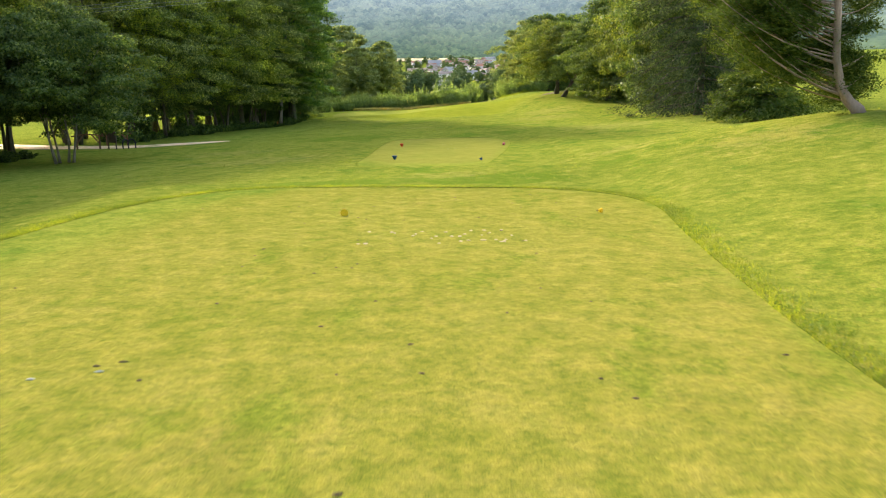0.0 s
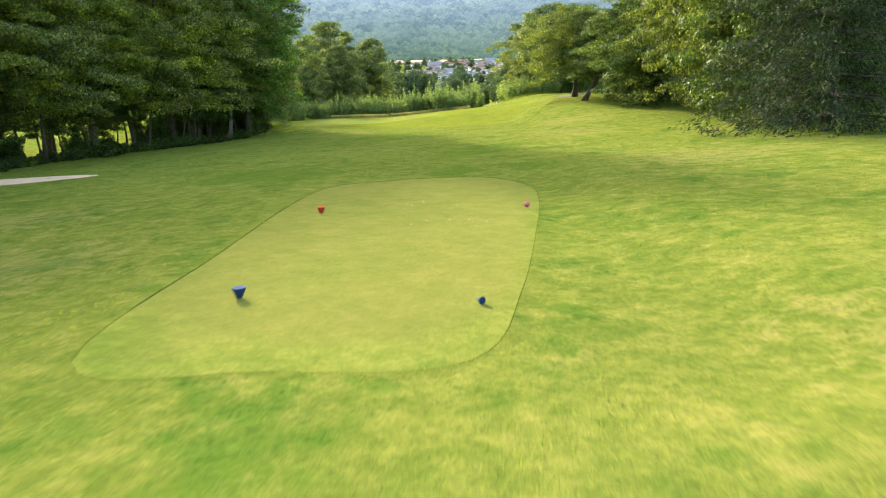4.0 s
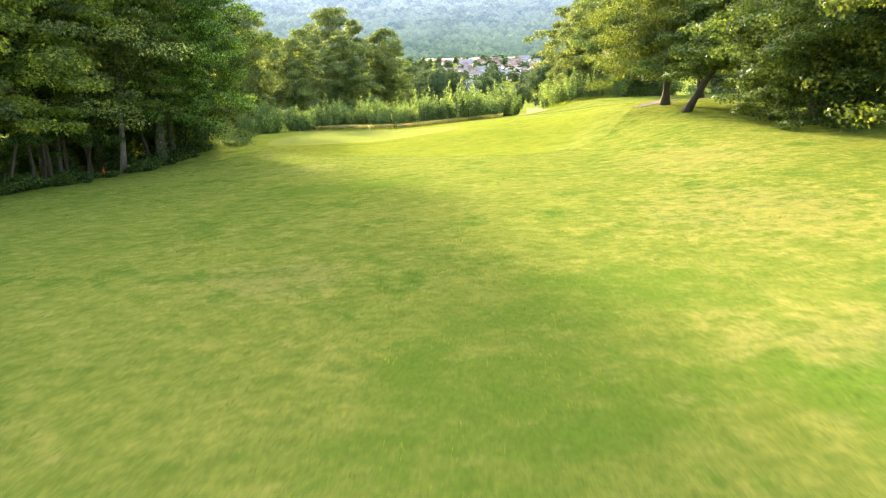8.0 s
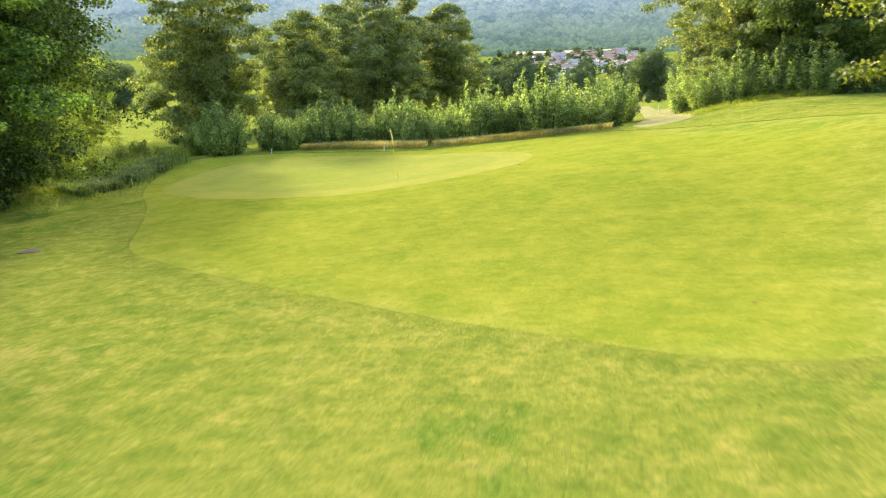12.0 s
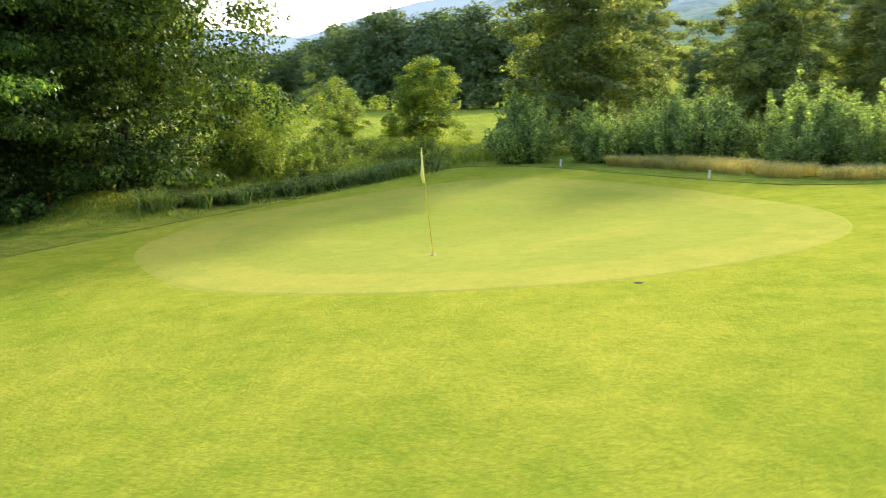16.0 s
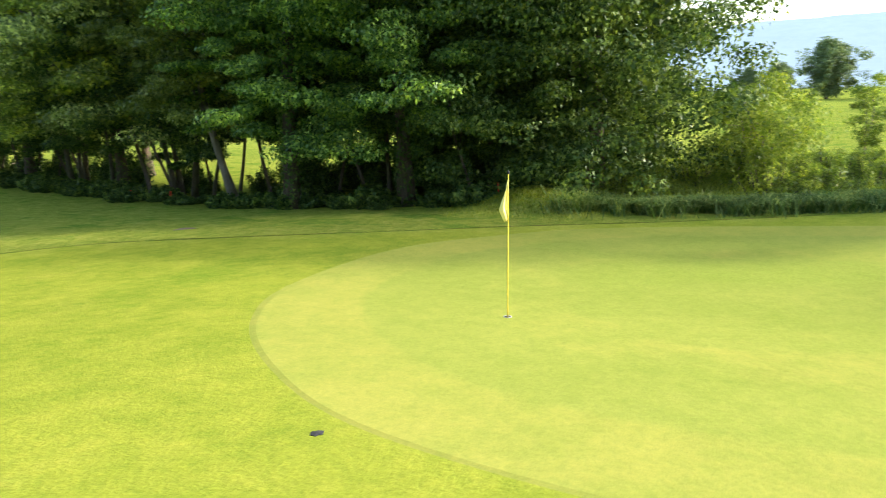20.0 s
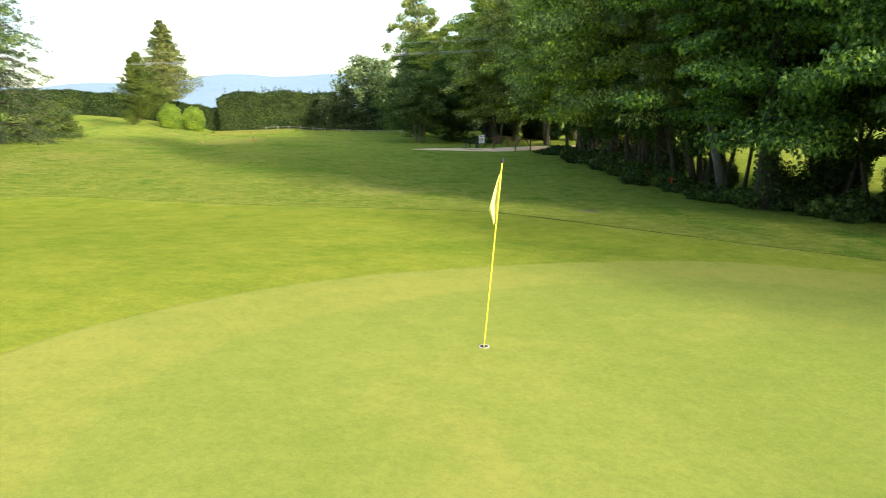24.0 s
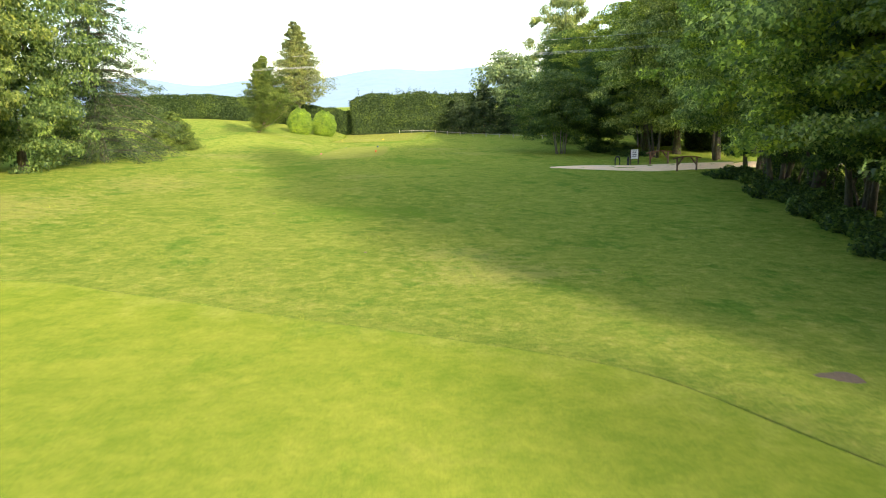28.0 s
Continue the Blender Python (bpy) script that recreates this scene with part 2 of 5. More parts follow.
C_YELLOW = coat("yellow_plastic", (0.85, 0.52, 0.02), 0.95)
C_BLUE = coat("blue_plastic", (0.012, 0.055, 0.15), 0.95)
C_PINK = coat("faded_red_plastic", (0.62, 0.16, 0.18), 0.9)
C_RED = coat("red_plastic", (0.60, 0.06, 0.02), 0.95)
C_POLE = coat("yellow_pole", (0.74, 0.53, 0.04), 0.35, 0.1)
C_FLAG = coat("yellow_cloth", (0.85, 0.74, 0.22), 0.8, 0.12)
C_FERRULE = coat("dark_ferrule", (0.03, 0.03, 0.032), 0.9)
C_CHIP = coat("pale_splinter", (0.42, 0.34, 0.19), 0.9)
C_WHITE = coat("white_paint", (0.72, 0.71, 0.66), 0.6)
C_WOOD = coat("dark_stained_timber", (0.075, 0.052, 0.034), 0.8, 0.4)
C_TIMBER = coat("brown_timber", (0.16, 0.085, 0.045), 0.8, 0.45, 5)
C_POST = coat("weathered_pale_wood", (0.42, 0.38, 0.31), 0.85, 0.4)
C_CUP = coat("white_cup", (0.45, 0.44, 0.40), 0.5, 0.2)
C_CABLE = coat("cable", (0.42, 0.42, 0.42), 0.6)
C_SOIL = coat("bare_soil", (0.16, 0.11, 0.07), 0.95, 0.6, 14)
C_SAND = coat("pale_gravel", (0.88, 0.60, 0.36), 0.95, 0.35, 3)
C_WALL = [coat("render_" + n, c, 0.85, 0.25, 0.4) for n, c in (("white", (0.80, 0.77, 0.72)), ("cream", (0.74, 0.66, 0.54)), ("grey", (0.56, 0.55, 0.53)), ("rose", (0.66, 0.52, 0.44)))]
C_TILE = [coat("roof_" + n, c, 0.85, 0.4, 0.6) for n, c in (("red", (0.42, 0.20, 0.14)), ("brown", (0.36, 0.27, 0.23)), ("grey", (0.36, 0.34, 0.34)))]
C_PANE = coat("window_glass", (0.03, 0.035, 0.045), 0.12, 0.1)


def hillside(name, low, high, haze_glow_low, haze_glow_high, scale, z0, z1, amount=1.0):
    """Wooded slopes a kilometre and more away, the bright air before them painted as emission."""
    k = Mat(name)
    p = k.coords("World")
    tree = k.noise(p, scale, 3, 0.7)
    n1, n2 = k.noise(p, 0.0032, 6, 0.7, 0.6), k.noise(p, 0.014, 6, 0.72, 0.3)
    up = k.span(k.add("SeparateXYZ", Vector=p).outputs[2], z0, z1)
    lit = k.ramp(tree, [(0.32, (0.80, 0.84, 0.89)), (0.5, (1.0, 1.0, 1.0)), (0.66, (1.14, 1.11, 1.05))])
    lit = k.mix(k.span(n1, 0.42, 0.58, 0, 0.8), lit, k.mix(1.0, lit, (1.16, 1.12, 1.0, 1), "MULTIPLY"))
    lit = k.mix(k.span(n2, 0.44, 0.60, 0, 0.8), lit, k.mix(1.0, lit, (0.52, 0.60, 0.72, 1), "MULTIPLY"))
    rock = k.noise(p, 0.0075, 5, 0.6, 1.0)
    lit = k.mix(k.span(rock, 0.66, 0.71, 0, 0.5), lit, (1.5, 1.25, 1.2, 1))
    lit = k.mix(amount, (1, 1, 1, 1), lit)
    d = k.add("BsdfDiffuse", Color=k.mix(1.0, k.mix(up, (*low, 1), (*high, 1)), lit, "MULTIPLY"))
    # aerial haze as emission from the slope itself, changing with height
    e = k.add("Emission", Color=k.mix(1.0, k.mix(up, (*haze_glow_low, 1), (*haze_glow_high, 1)), k.mix(0.08, lit, (1, 1, 1, 1)), "MULTIPLY"), Strength=1.0)
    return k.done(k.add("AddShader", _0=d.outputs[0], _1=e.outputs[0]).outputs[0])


# the haze of distance sits in these bluish colours and in their glow
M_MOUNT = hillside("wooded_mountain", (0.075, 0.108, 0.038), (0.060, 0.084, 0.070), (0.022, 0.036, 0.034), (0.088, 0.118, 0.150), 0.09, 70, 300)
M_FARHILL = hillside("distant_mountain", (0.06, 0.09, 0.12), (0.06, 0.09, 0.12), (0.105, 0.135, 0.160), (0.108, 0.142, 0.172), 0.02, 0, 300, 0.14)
F_FAR = foliage("far_wood_leaf", (0.066, 0.106, 0.047), (0.108, 0.149, 0.061), (0.166, 0.205, 0.074), 0.25, 0.02)


# ---- helpers of this scene ----
def sstep(a, b, v):
    t = np.clip((np.asarray(v, float) - a) / (b - a), 0, 1)
    return t * t * (3 - 2 * t)


def gauss(x, y, cx, cy, sx, sy):
    return np.exp(-(((x - cx) / sx) ** 2) - ((y - cy) / sy) ** 2)


def height(x, y):
    """The lie of the land in metres."""
    x, y = np.asarray(x, float), np.asarray(y, float)
    xl = np.clip(x, -23, 30)
    z = 0.9 + 0.045 * np.clip(xl, -23, 8) + 0.02 * np.clip(xl - 8, 0, 22)
    rise = 0.95 * (1 - sstep(26, 40, y)) + 0.45 * sstep(26, 40, y) + 1.1 * sstep(62, 98, y)
    edge = 4.5 + 2.5 * sstep(24, 36, y)
    z = z + rise * sstep(edge, edge + 11, x) * (1 - sstep(150, 190, y))
    z = z + 0.55 * sstep(2, 8, x) * gauss(x, y, 13, 22, 6, 6)
    z = z + 0.45 * sstep(92, 112, y) + 0.05 * np.clip(x + 5, 0, 12) * sstep(94, 110, y) * sstep(150, 130, y)
    z = z + 0.35 * sstep(-4, -16, x) * sstep(112, 126, y) + 0.2 * sstep(118, 128, y)
    z = z + 0.25 * sstep(4, -4, y) + 1.5 * sstep(6, 30, x) * sstep(22, 0, y)
    z = z + 0.75 * gauss(x, y, -19.3, 109.0, 1.5, 1.9)
    m1 = sstep(-10.5, -8, x) * sstep(6.5, 4.2, x) * sstep(24, 20, y)
    z = z * (1 - m1) + (0.88 + 0.0 * x) * m1
    m2 = sstep(-5.5, -2.5, x) * sstep(7, 4, x) * sstep(23.5, 27, y) * sstep(50, 46, y)
    z = z * (1 - m2) + 0.79 * m2
    z = z + 0.10 * np.sin(0.21 * x + 0.7) * np.sin(0.17 * y + 0.3) * sstep(48, 60, y)
    far = sstep(160, 320, np.hypot(x, y - 60))
    z = z * (1 - far) + 1.0 * far
    r, az = np.hypot(x, y - 40), np.degrees(np.arctan2(-x, y - 40))
    toward = sstep(75, 35, az) * sstep(-75, -30, az)
    z = z + toward * (38 * sstep(300, 1050, r) + 34 * sstep(820, 1330, r))
    return z


def hz(x, y):
    return float(height(x, y))


def mesh_of(name, verts, faces, mat, smooth=False):
    me = bpy.data.meshes.new(name)
    me.from_pydata([tuple(v) for v in verts], [], [tuple(f) for f in faces])
    me.materials.append(mat)
    if smooth:
        me.polygons.foreach_set("use_smooth", [True] * len(me.polygons))
    me.update()
    return me


def quads_mesh(name, co, mat):
    """A mesh of loose quads from an array (n, 4, 3)."""
    n = len(co)
    me = bpy.data.meshes.new(name)
    me.vertices.add(4 * n)
    me.vertices.foreach_set("co", np.ascontiguousarray(co, dtype=np.float32).ravel())
    me.loops.add(4 * n)
    me.loops.foreach_set("vertex_index", np.arange(4 * n, dtype=np.int32))
    me.polygons.add(n)
    me.polygons.foreach_set("loop_start", np.arange(0, 4 * n, 4, dtype=np.int32))
    me.polygons.foreach_set("loop_total", np.full(n, 4, dtype=np.int32))
    me.materials.append(mat)
    me.update(calc_edges=True)
    return me


def leaf_mesh(name, co, mat):
    """A mesh of pointed three-cornered leaves from the array of leaf quads."""
    n = len(co)
    co = co[:, 1:4]
    me = bpy.data.meshes.new(name)
    me.vertices.add(3 * n)
    me.vertices.foreach_set("co", np.ascontiguousarray(co, dtype=np.float32).ravel())
    me.loops.add(3 * n)
    me.loops.foreach_set("vertex_index", np.arange(3 * n, dtype=np.int32))
    me.polygons.add(n)
    me.polygons.foreach_set("loop_start", np.arange(0, 3 * n, 3, dtype=np.int32))
    me.polygons.foreach_set("loop_total", np.full(n, 3, dtype=np.int32))
    me.materials.append(mat)
    me.update(calc_edges=True)
    return me


def part(name, me, parent, label=""):
    ob = new(name, me)
    ob.parent = parent
    return tagged(ob, label)


def thing(name, label, category, group="", kind=""):
    return tagged(new(name), label, category, group, kind)


def unit(v):
    return v / np.maximum(np.linalg.norm(v, axis=-1, keepdims=True), 1e-9)


def leaf_quads(c, n, d, ln, wd, fold=0.25):
    """Leaves at c with normal n, pointing along d."""
    n = unit(n)
    d = unit(d - n * (d * n).sum(-1, keepdims=True))
    s = np.cross(n, d)
    ln, wd = np.broadcast_to(ln, (len(c),))[:, None], np.broadcast_to(wd, (len(c),))[:, None]
    lift = n * wd * fold
    return np.stack([c - d * ln / 2, c + s * wd / 2 + lift - d * ln * 0.08, c + d * ln / 2 - lift, c - s * wd / 2 + lift - d * ln * 0.08], 1)


def sprays(r, clumps, per, ln, wd, droop=0.3, out=0.75, shell=0.55, flow=None, up=0.35):
    """Leaves over clumps given as rows of x, y, z, rx, ry, rz; up: how far the leaves lie flat, facing the sky."""
    clumps = np.asarray(clumps, float)
    cl = np.repeat(clumps, per, axis=0)
    u = unit(r.normal(size=(len(cl), 3)) + (0, 0, 0.25))
    rad = shell + (1 - shell) * r.random((len(cl), 1)) ** 0.6
    rad = rad * (1 + 0.13 * np.maximum(0, r.normal(size=(len(cl), 1))))
    c = cl[:, :3] + u * rad * cl[:, 3:]
    n = unit(u * out + r.normal(size=u.shape) * 0.5 + (0, 0, up))
    d = u + r.normal(size=u.shape) * 0.6 - np.array((0, 0, droop))
    if flow is not None:
        d = np.repeat(np.asarray(flow, float), per, axis=0) * 1.6 + r.normal(size=u.shape) * 0.6
    k = 0.65 + 0.7 * r.random(len(c))
    return leaf_quads(c, n, d, ln * k, wd * k)


def tube(path, radii, sides=7):
    """A tapered tube along a path: verts and faces."""
    path = np.asarray(path, float)
    vs, fs = [], []
    for i, p in enumerate(path):
        a = path[min(i + 1, len(path) - 1)] - path[max(i - 1, 0)]
        a = a / np.linalg.norm(a)
        s = np.cross(a, (0.3, 1, 0.1))
        s = s / np.linalg.norm(s)
        t = np.cross(a, s)
        for j in range(sides):
            an = 2 * math.pi * j / sides
            vs.append(p + radii[i] * (math.cos(an) * s + math.sin(an) * t))
    for i in range(len(path) - 1):
        for j in range(sides):
            k = (j + 1) % sides
            fs.append((i * sides + j, i * sides + k, (i + 1) * sides + k, (i + 1) * sides + j))
    fs.append(tuple(range(sides))[::-1])
    fs.append(tuple(len(vs) - sides + j for j in range(sides)))
    return vs, fs


def join(pieces):
    vs, fs = [], []
    for v, f in pieces:
        k = len(vs)
        vs += list(v)
        fs += [tuple(i + k for i in q) for q in f]
    return vs, fs


def box(cx, cy, cz, sx, sy, sz, bev=0.0):
    """A box with chamfered vertical edges: verts and faces."""
    x, y, z, b = sx / 2, sy / 2, sz / 2, bev
    if b <= 0:
        vs = [(cx + i * x, cy + j * y, cz + k * z) for k in (-1, 1) for i, j in ((-1, -1), (1, -1), (1, 1), (-1, 1))]
        return vs, [(0, 3, 2, 1), (4, 5, 6, 7), (0, 1, 5, 4), (1, 2, 6, 5), (2, 3, 7, 6), (3, 0, 4, 7)]
    ring = [(-x + b, -y), (x - b, -y), (x, -y + b), (x, y - b), (x - b, y), (-x + b, y), (-x, y - b), (-x, -y + b)]
    lev = [(-z, 1 - b / max(x, y)), (-z + b, 1), (z - b, 1), (z, 1 - b / max(x, y))]
    vs = [(cx + px * k, cy + py * k, cz + zz) for zz, k in lev for px, py in ring]
    fs = [(i * 8 + j, i * 8 + (j + 1) % 8, i * 8 + 8 + (j + 1) % 8, i * 8 + 8 + j) for i in range(3) for j in range(8)]
    return vs, fs + [tuple(range(7, -1, -1)), tuple(range(24, 32))]


def lathe(profile, sides=16):
    """A turned body from (radius, z) pairs."""
    vs = [(r * math.cos(2 * math.pi * j / sides), r * math.sin(2 * math.pi * j / sides), z) for r, z in profile for j in range(sides)]
    fs = [(i * sides + j, i * sides + (j + 1) % sides, (i + 1) * sides + (j + 1) % sides, (i + 1) * sides + j) for i in range(len(profile) - 1) for j in range(sides)]
    fs += [tuple(range(sides))[::-1], tuple((len(profile) - 1) * sides + j for j in range(sides))]
    return vs, fs


def smooth_loop(pts, n):
    """A closed smooth outline through a few corner points."""
    p = np.asarray(pts, float)
    m = len(p)
    out = []
    for i in range(m):
        a, b, c, d = p[i - 1], p[i], p[(i + 1) % m], p[(i + 2) % m]
        for t in np.linspace(0, 1, n, endpoint=False):
            out.append(0.5 * ((2 * b) + (c - a) * t + (2 * a - 5 * b + 4 * c - d) * t * t + (3 * b - a - 3 * c + d) * t ** 3))
    return np.array(out)


def patch(name, outline, mat, lift, label, rings=10, edge=0.03, wide=0.0, fade=None):
    """A mown surface that lies on the land, with a small cut edge round it."""
    o = np.asarray(outline, float)
    c = o.mean(0)
    vs, fs, n = [], [], len(o)
    for k in range(rings):
        q = c + (o - c) * (1 - k / rings)
        vs += [(x, y, z + lift) for (x, y), z in zip(q, height(q[:, 0], q[:, 1]))]
    vs.append((c[0], c[1], hz(*c) + lift))
    for k in range(rings - 1):
        for j in range(n):
            i = (j + 1) % n
            fs.append((k * n + j, k * n + i, (k + 1) * n + i, (k + 1) * n + j))
    fs += [((rings - 1) * n + j, (rings - 1) * n + (j + 1) % n, rings * n) for j in range(n)]
    k0 = len(vs)
    vs += [(x, y, z) for x, y, z in vs[:n]] + [(c[0] + (x - c[0]) * (1 + wide / math.hypot(x - c[0], y - c[1])), c[1] + (y - c[1]) * (1 + wide / math.hypot(x - c[0], y - c[1])), z - edge) for x, y, z in vs[:n]]
    fs += [(k0 + j, k0 + n + j, k0 + n + (j + 1) % n, k0 + (j + 1) % n) for j in range(n)]
    me = mesh_of(name, vs, fs, mat, True)
    if fade:
        q = np.array(vs)[:, :2]
        rim = dense(o, 0.3)
        away = np.array([np.hypot(*(rim - v).T).min() for v in q])
        me.attributes.new("edge", "FLOAT", "POINT").data.foreach_set("value", np.clip(fade(q[:, 0], q[:, 1], away), 0, 1).astype(np.float32))
    return tagged(new(name, me), label, "grass", kind="structure")


def lip(name, outline, tall, reach, mat, label, seed=0, where=None):
    """The rough that stands a little above a mown surface, as a low bank round it."""
    o = np.asarray(outline, float)
    if (o[:, 0] * np.roll(o[:, 1], -1) - o[:, 1] * np.roll(o[:, 0], -1)).sum() < 0:
        o = o[::-1]
    seg = np.roll(o, -1, 0) - np.roll(o, 1, 0)
    nr = np.stack([seg[:, 1], -seg[:, 0]], -1) / np.hypot(*seg.T)[:, None]
    r = np.random.default_rng(seed)
    n, vs, fs = len(o), [], []
    jit = 0.25 + 1.5 * r.random(n)
    jit = (jit + np.roll(jit, 1)) / 2
    if where:
        jit = jit * (where(o[:, 0], o[:, 1]) + 0.02)
    for off, up in ((-0.01, -0.04), (0.008, tall), (0.012, tall), (reach * 0.4, tall * 0.6), (reach, -0.03)):
        q = o + nr * off
        vs += [(x, y, z + (0.009 + up * j if up > 0 else up)) for (x, y), z, j in zip(q, height(q[:, 0], q[:, 1]), jit)]
    for k in (0, 2, 3):
        fs += [(k * n + j, (k + 1) * n + j, (k + 1) * n + (j + 1) % n, k * n + (j + 1) % n) for j in range(n)]
    me = mesh_of(name, vs, fs, mat, True)
    # inner face is coloured darker to draw the shadow line along the edge
    me.materials.append(M_SHADED_THATCH)
    me.polygons.foreach_set("material_index", [1] * n + [0] * (2 * n))
    return tagged(new(name, me), label, "grass", kind="structure")


def dense(outline, gap=0.35):
    """The same outline with points close together."""
    o = np.asarray(outline, float)
    out = []
    for a, b in zip(o, np.roll(o, -1, 0)):
        m = max(1, int(np.hypot(*(b - a)) / gap))
        out += [a + (b - a) * i / m for i in range(m)]
    return np.array(out)


# ---- the land: one sheet to the horizon ----
def steps(lo, hi, fine, reach, grow=1.16):
    a = list(np.arange(lo, hi + fine / 2, fine))
    d = fine
    while a[-1] < reach:
        d *= grow
        a.append(a[-1] + d)
    d = fine
    b = [a[0]]
    while b[-1] > -reach:
        d *= grow
        b.append(b[-1] - d)
    return np.array(b[:0:-1] + a)


TEE_1 = smooth_loop([(-8.4, -7), (-8.0, 5), (-7.6, 12), (-7.0, 16.6), (-5.4, 19.3), (-2.6, 19.75), (0.4, 19.45), (2.7, 19.05), (4.3, 17.8), (4.75, 15.4), (4.4, 12.6), (3.95, 9), (3.65, 5.4), (3.2, -7)], 6)
TEE_2 = smooth_loop([(-2.85, 27.3), (-0.6, 26.9), (1.6, 27.1), (2.5, 30), (3.4, 35), (4.1, 39.5), (4.3, 43.0), (3.4, 45.8), (1.6, 46.2), (-0.4, 45.4), (-2.2, 44.0), (-2.8, 40), (-2.9, 33)], 6)
GREEN = smooth_loop([(1.2, 113.3), (-0.15, 111.25), (-2.3, 109.4), (-5.1, 108.25), (-9.35, 108.4), (-12.0, 109.85), (-14.6, 112.3), (-15.9, 116.2), (-16.0, 120.6), (-14.2, 123.6), (-10.5, 124.8), (-6.0, 124.7), (-1.7, 122.4), (0.9, 119.5), (1.75, 116.4)], 7)
APRON = smooth_loop([(6.4, 91.5), (2.5, 92.9), (-0.9, 94.7), (-5.4, 97.2), (-8.3, 99.3), (-9.9, 102.3), (-12.0, 106.3), (-15.8, 112.3), (-18.6, 118.5), (-20.2, 124.0), (-18.3, 126.4), (-11.7, 126.8), (-5, 127.6), (0, 128.5), (6, 127.5), (11, 122), (14.2, 116), (15.8, 108), (13.6, 101.5), (10.4, 94)], 7)


def inside(px, py, o):
    """Which points lie within an outline."""
    hit = np.zeros(px.shape, bool)
    a, b = o, np.roll(o, -1, 0)
    for (x0, y0), (x1, y1) in zip(a, b):
        if y0 != y1:
            hit ^= ((y0 > py) != (y1 > py)) & (px < (x1 - x0) * (py - y0) / (y1 - y0) + x0)
    return hit


gx, gy = steps(-30, 30, 0.6, 4700), steps(-10, 140, 0.6, 4700)
GX, GY = np.meshgrid(gx, gy)
GZ = height(GX, GY)
near = (np.abs(GX) < 32) & (GY > -12) & (GY < 142)
GZ = GZ + np.where(near, rng.normal(size=GZ.shape) * 0.012, 0)
for o in (TEE_1, TEE_2, APRON):
    GZ = GZ - 0.10 * inside(GX, GY, o)
nx = len(gx)
verts = np.stack([GX, GY, GZ], -1).reshape(-1, 3)
I = np.arange(len(gy) - 1)[:, None] * nx + np.arange(nx - 1)[None]
quads = np.stack([I, I + 1, I + nx + 1, I + nx], -1).reshape(-1, 4)
me = bpy.data.meshes.new("ground")
me.vertices.add(len(verts)); me.vertices.foreach_set("co", verts.astype(np.float32).ravel())
me.loops.add(4 * len(quads)); me.loops.foreach_set("vertex_index", quads.astype(np.int32).ravel())
me.polygons.add(len(quads)); me.polygons.foreach_set("loop_start", np.arange(0, 4 * len(quads), 4, dtype=np.int32))
me.polygons.foreach_set("loop_total", np.full(len(quads), 4, dtype=np.int32))
me.polygons.foreach_set("use_smooth", np.ones(len(quads), dtype=bool))
me.materials.append(M_ROUGH)
me.update(calc_edges=True)
LUSH = [(2.0, 48.0, 1.3, 0.8), (4.9, 48.2, 1.0, 1.0), (2.4, 57.1, 0.9, 0.6), (4.5, 56.8, 1.5, 0.9), (5.1, 51.2, 0.7, 0.5), (0.5, 21.2, 5.6, 1.2), (3.4, 59.2, 1.6, 1.8), (5.8, 61.5, 1.8, 1.6), (2.4, 55.6, 1.6, 1.6), (5.6, 22.8, 0.9, 0.7), (-0.3, 23.8, 1.4, 0.6), (7.4, 55.6, 1.6, 1.0), (-3.0, 79, 3.4, 1.6), (-6, 50, 3, 3.5)]
DRY = [(0.4, 22.6, 1.4, 0.6), (7.6, 58.2, 1.4, 1.0), (-8, 33, 3.2, 2.2), (-11, 40, 2.6, 2.2), (8.0, 27, 2.4, 1.4), (-7.0, 91, 2.2, 1.6), (9.5, 21, 1.8, 1.6), (-1.5, 63, 1.6, 1.6), (10, 68, 3, 4), (12, 80, 3, 5), (11, 46, 3, 3), (-6, 88, 1.8, 1.2)]
for nm, spots in (("lush", LUSH), ("dry", DRY)):
    amount = sum(gauss(verts[:, 0], verts[:, 1], *s) for s in spots)
    me.attributes.new(nm, "FLOAT", "POINT").data.foreach_set("value", np.clip(1.5 * amount, 0, 1.2).astype(np.float32))
tagged(new("ground", me), "uneven green and yellow mown grass of a golf hole", "ground", kind="structure")

patch("tee_yellow", TEE_1, M_TEE, 0.005, "closely mown worn yellow-green teeing ground", 30, 0.12, 0.0, lambda x, y, d: (1 - d / (0.8 + 2.6 * sstep(-3, -6, x))) * (0.25 + 0.9 * sstep(-2.5, -5, x) + 0.3 * sstep(2.5, 3.5, x)))
patch("tee_blue", TEE_2, M_TEE2, 0.008, "small smooth pale green forward teeing ground", 24, 0.12, 0.0, lambda x, y, d: (1 - d / (0.6 + 1.4 * sstep(31, 28, y))) * (0.45 + 0.6 * sstep(30, 28, y) + 0.3 * sstep(2, 3, x)))
patch("apron", APRON, M_APRON, 0.008, "short bright green apron round the putting green", 44, 0.12, 0.0, lambda x, y, d: (1 - d / (2.0 + 3.5 * sstep(6, 9, x))) * (0.5 + 0.5 * sstep(6, 9, x)))
patch("putting_green", GREEN, M_GREEN, 0.018, "smooth pale putting green with soft mowing bands", 60, 0.013, 0.22, lambda x, y, d: 0.72 * sstep(1.75, 1.45, d) + 0.35 * sstep(5.2, 4.8, d) * sstep(3.3, 3.6, d))
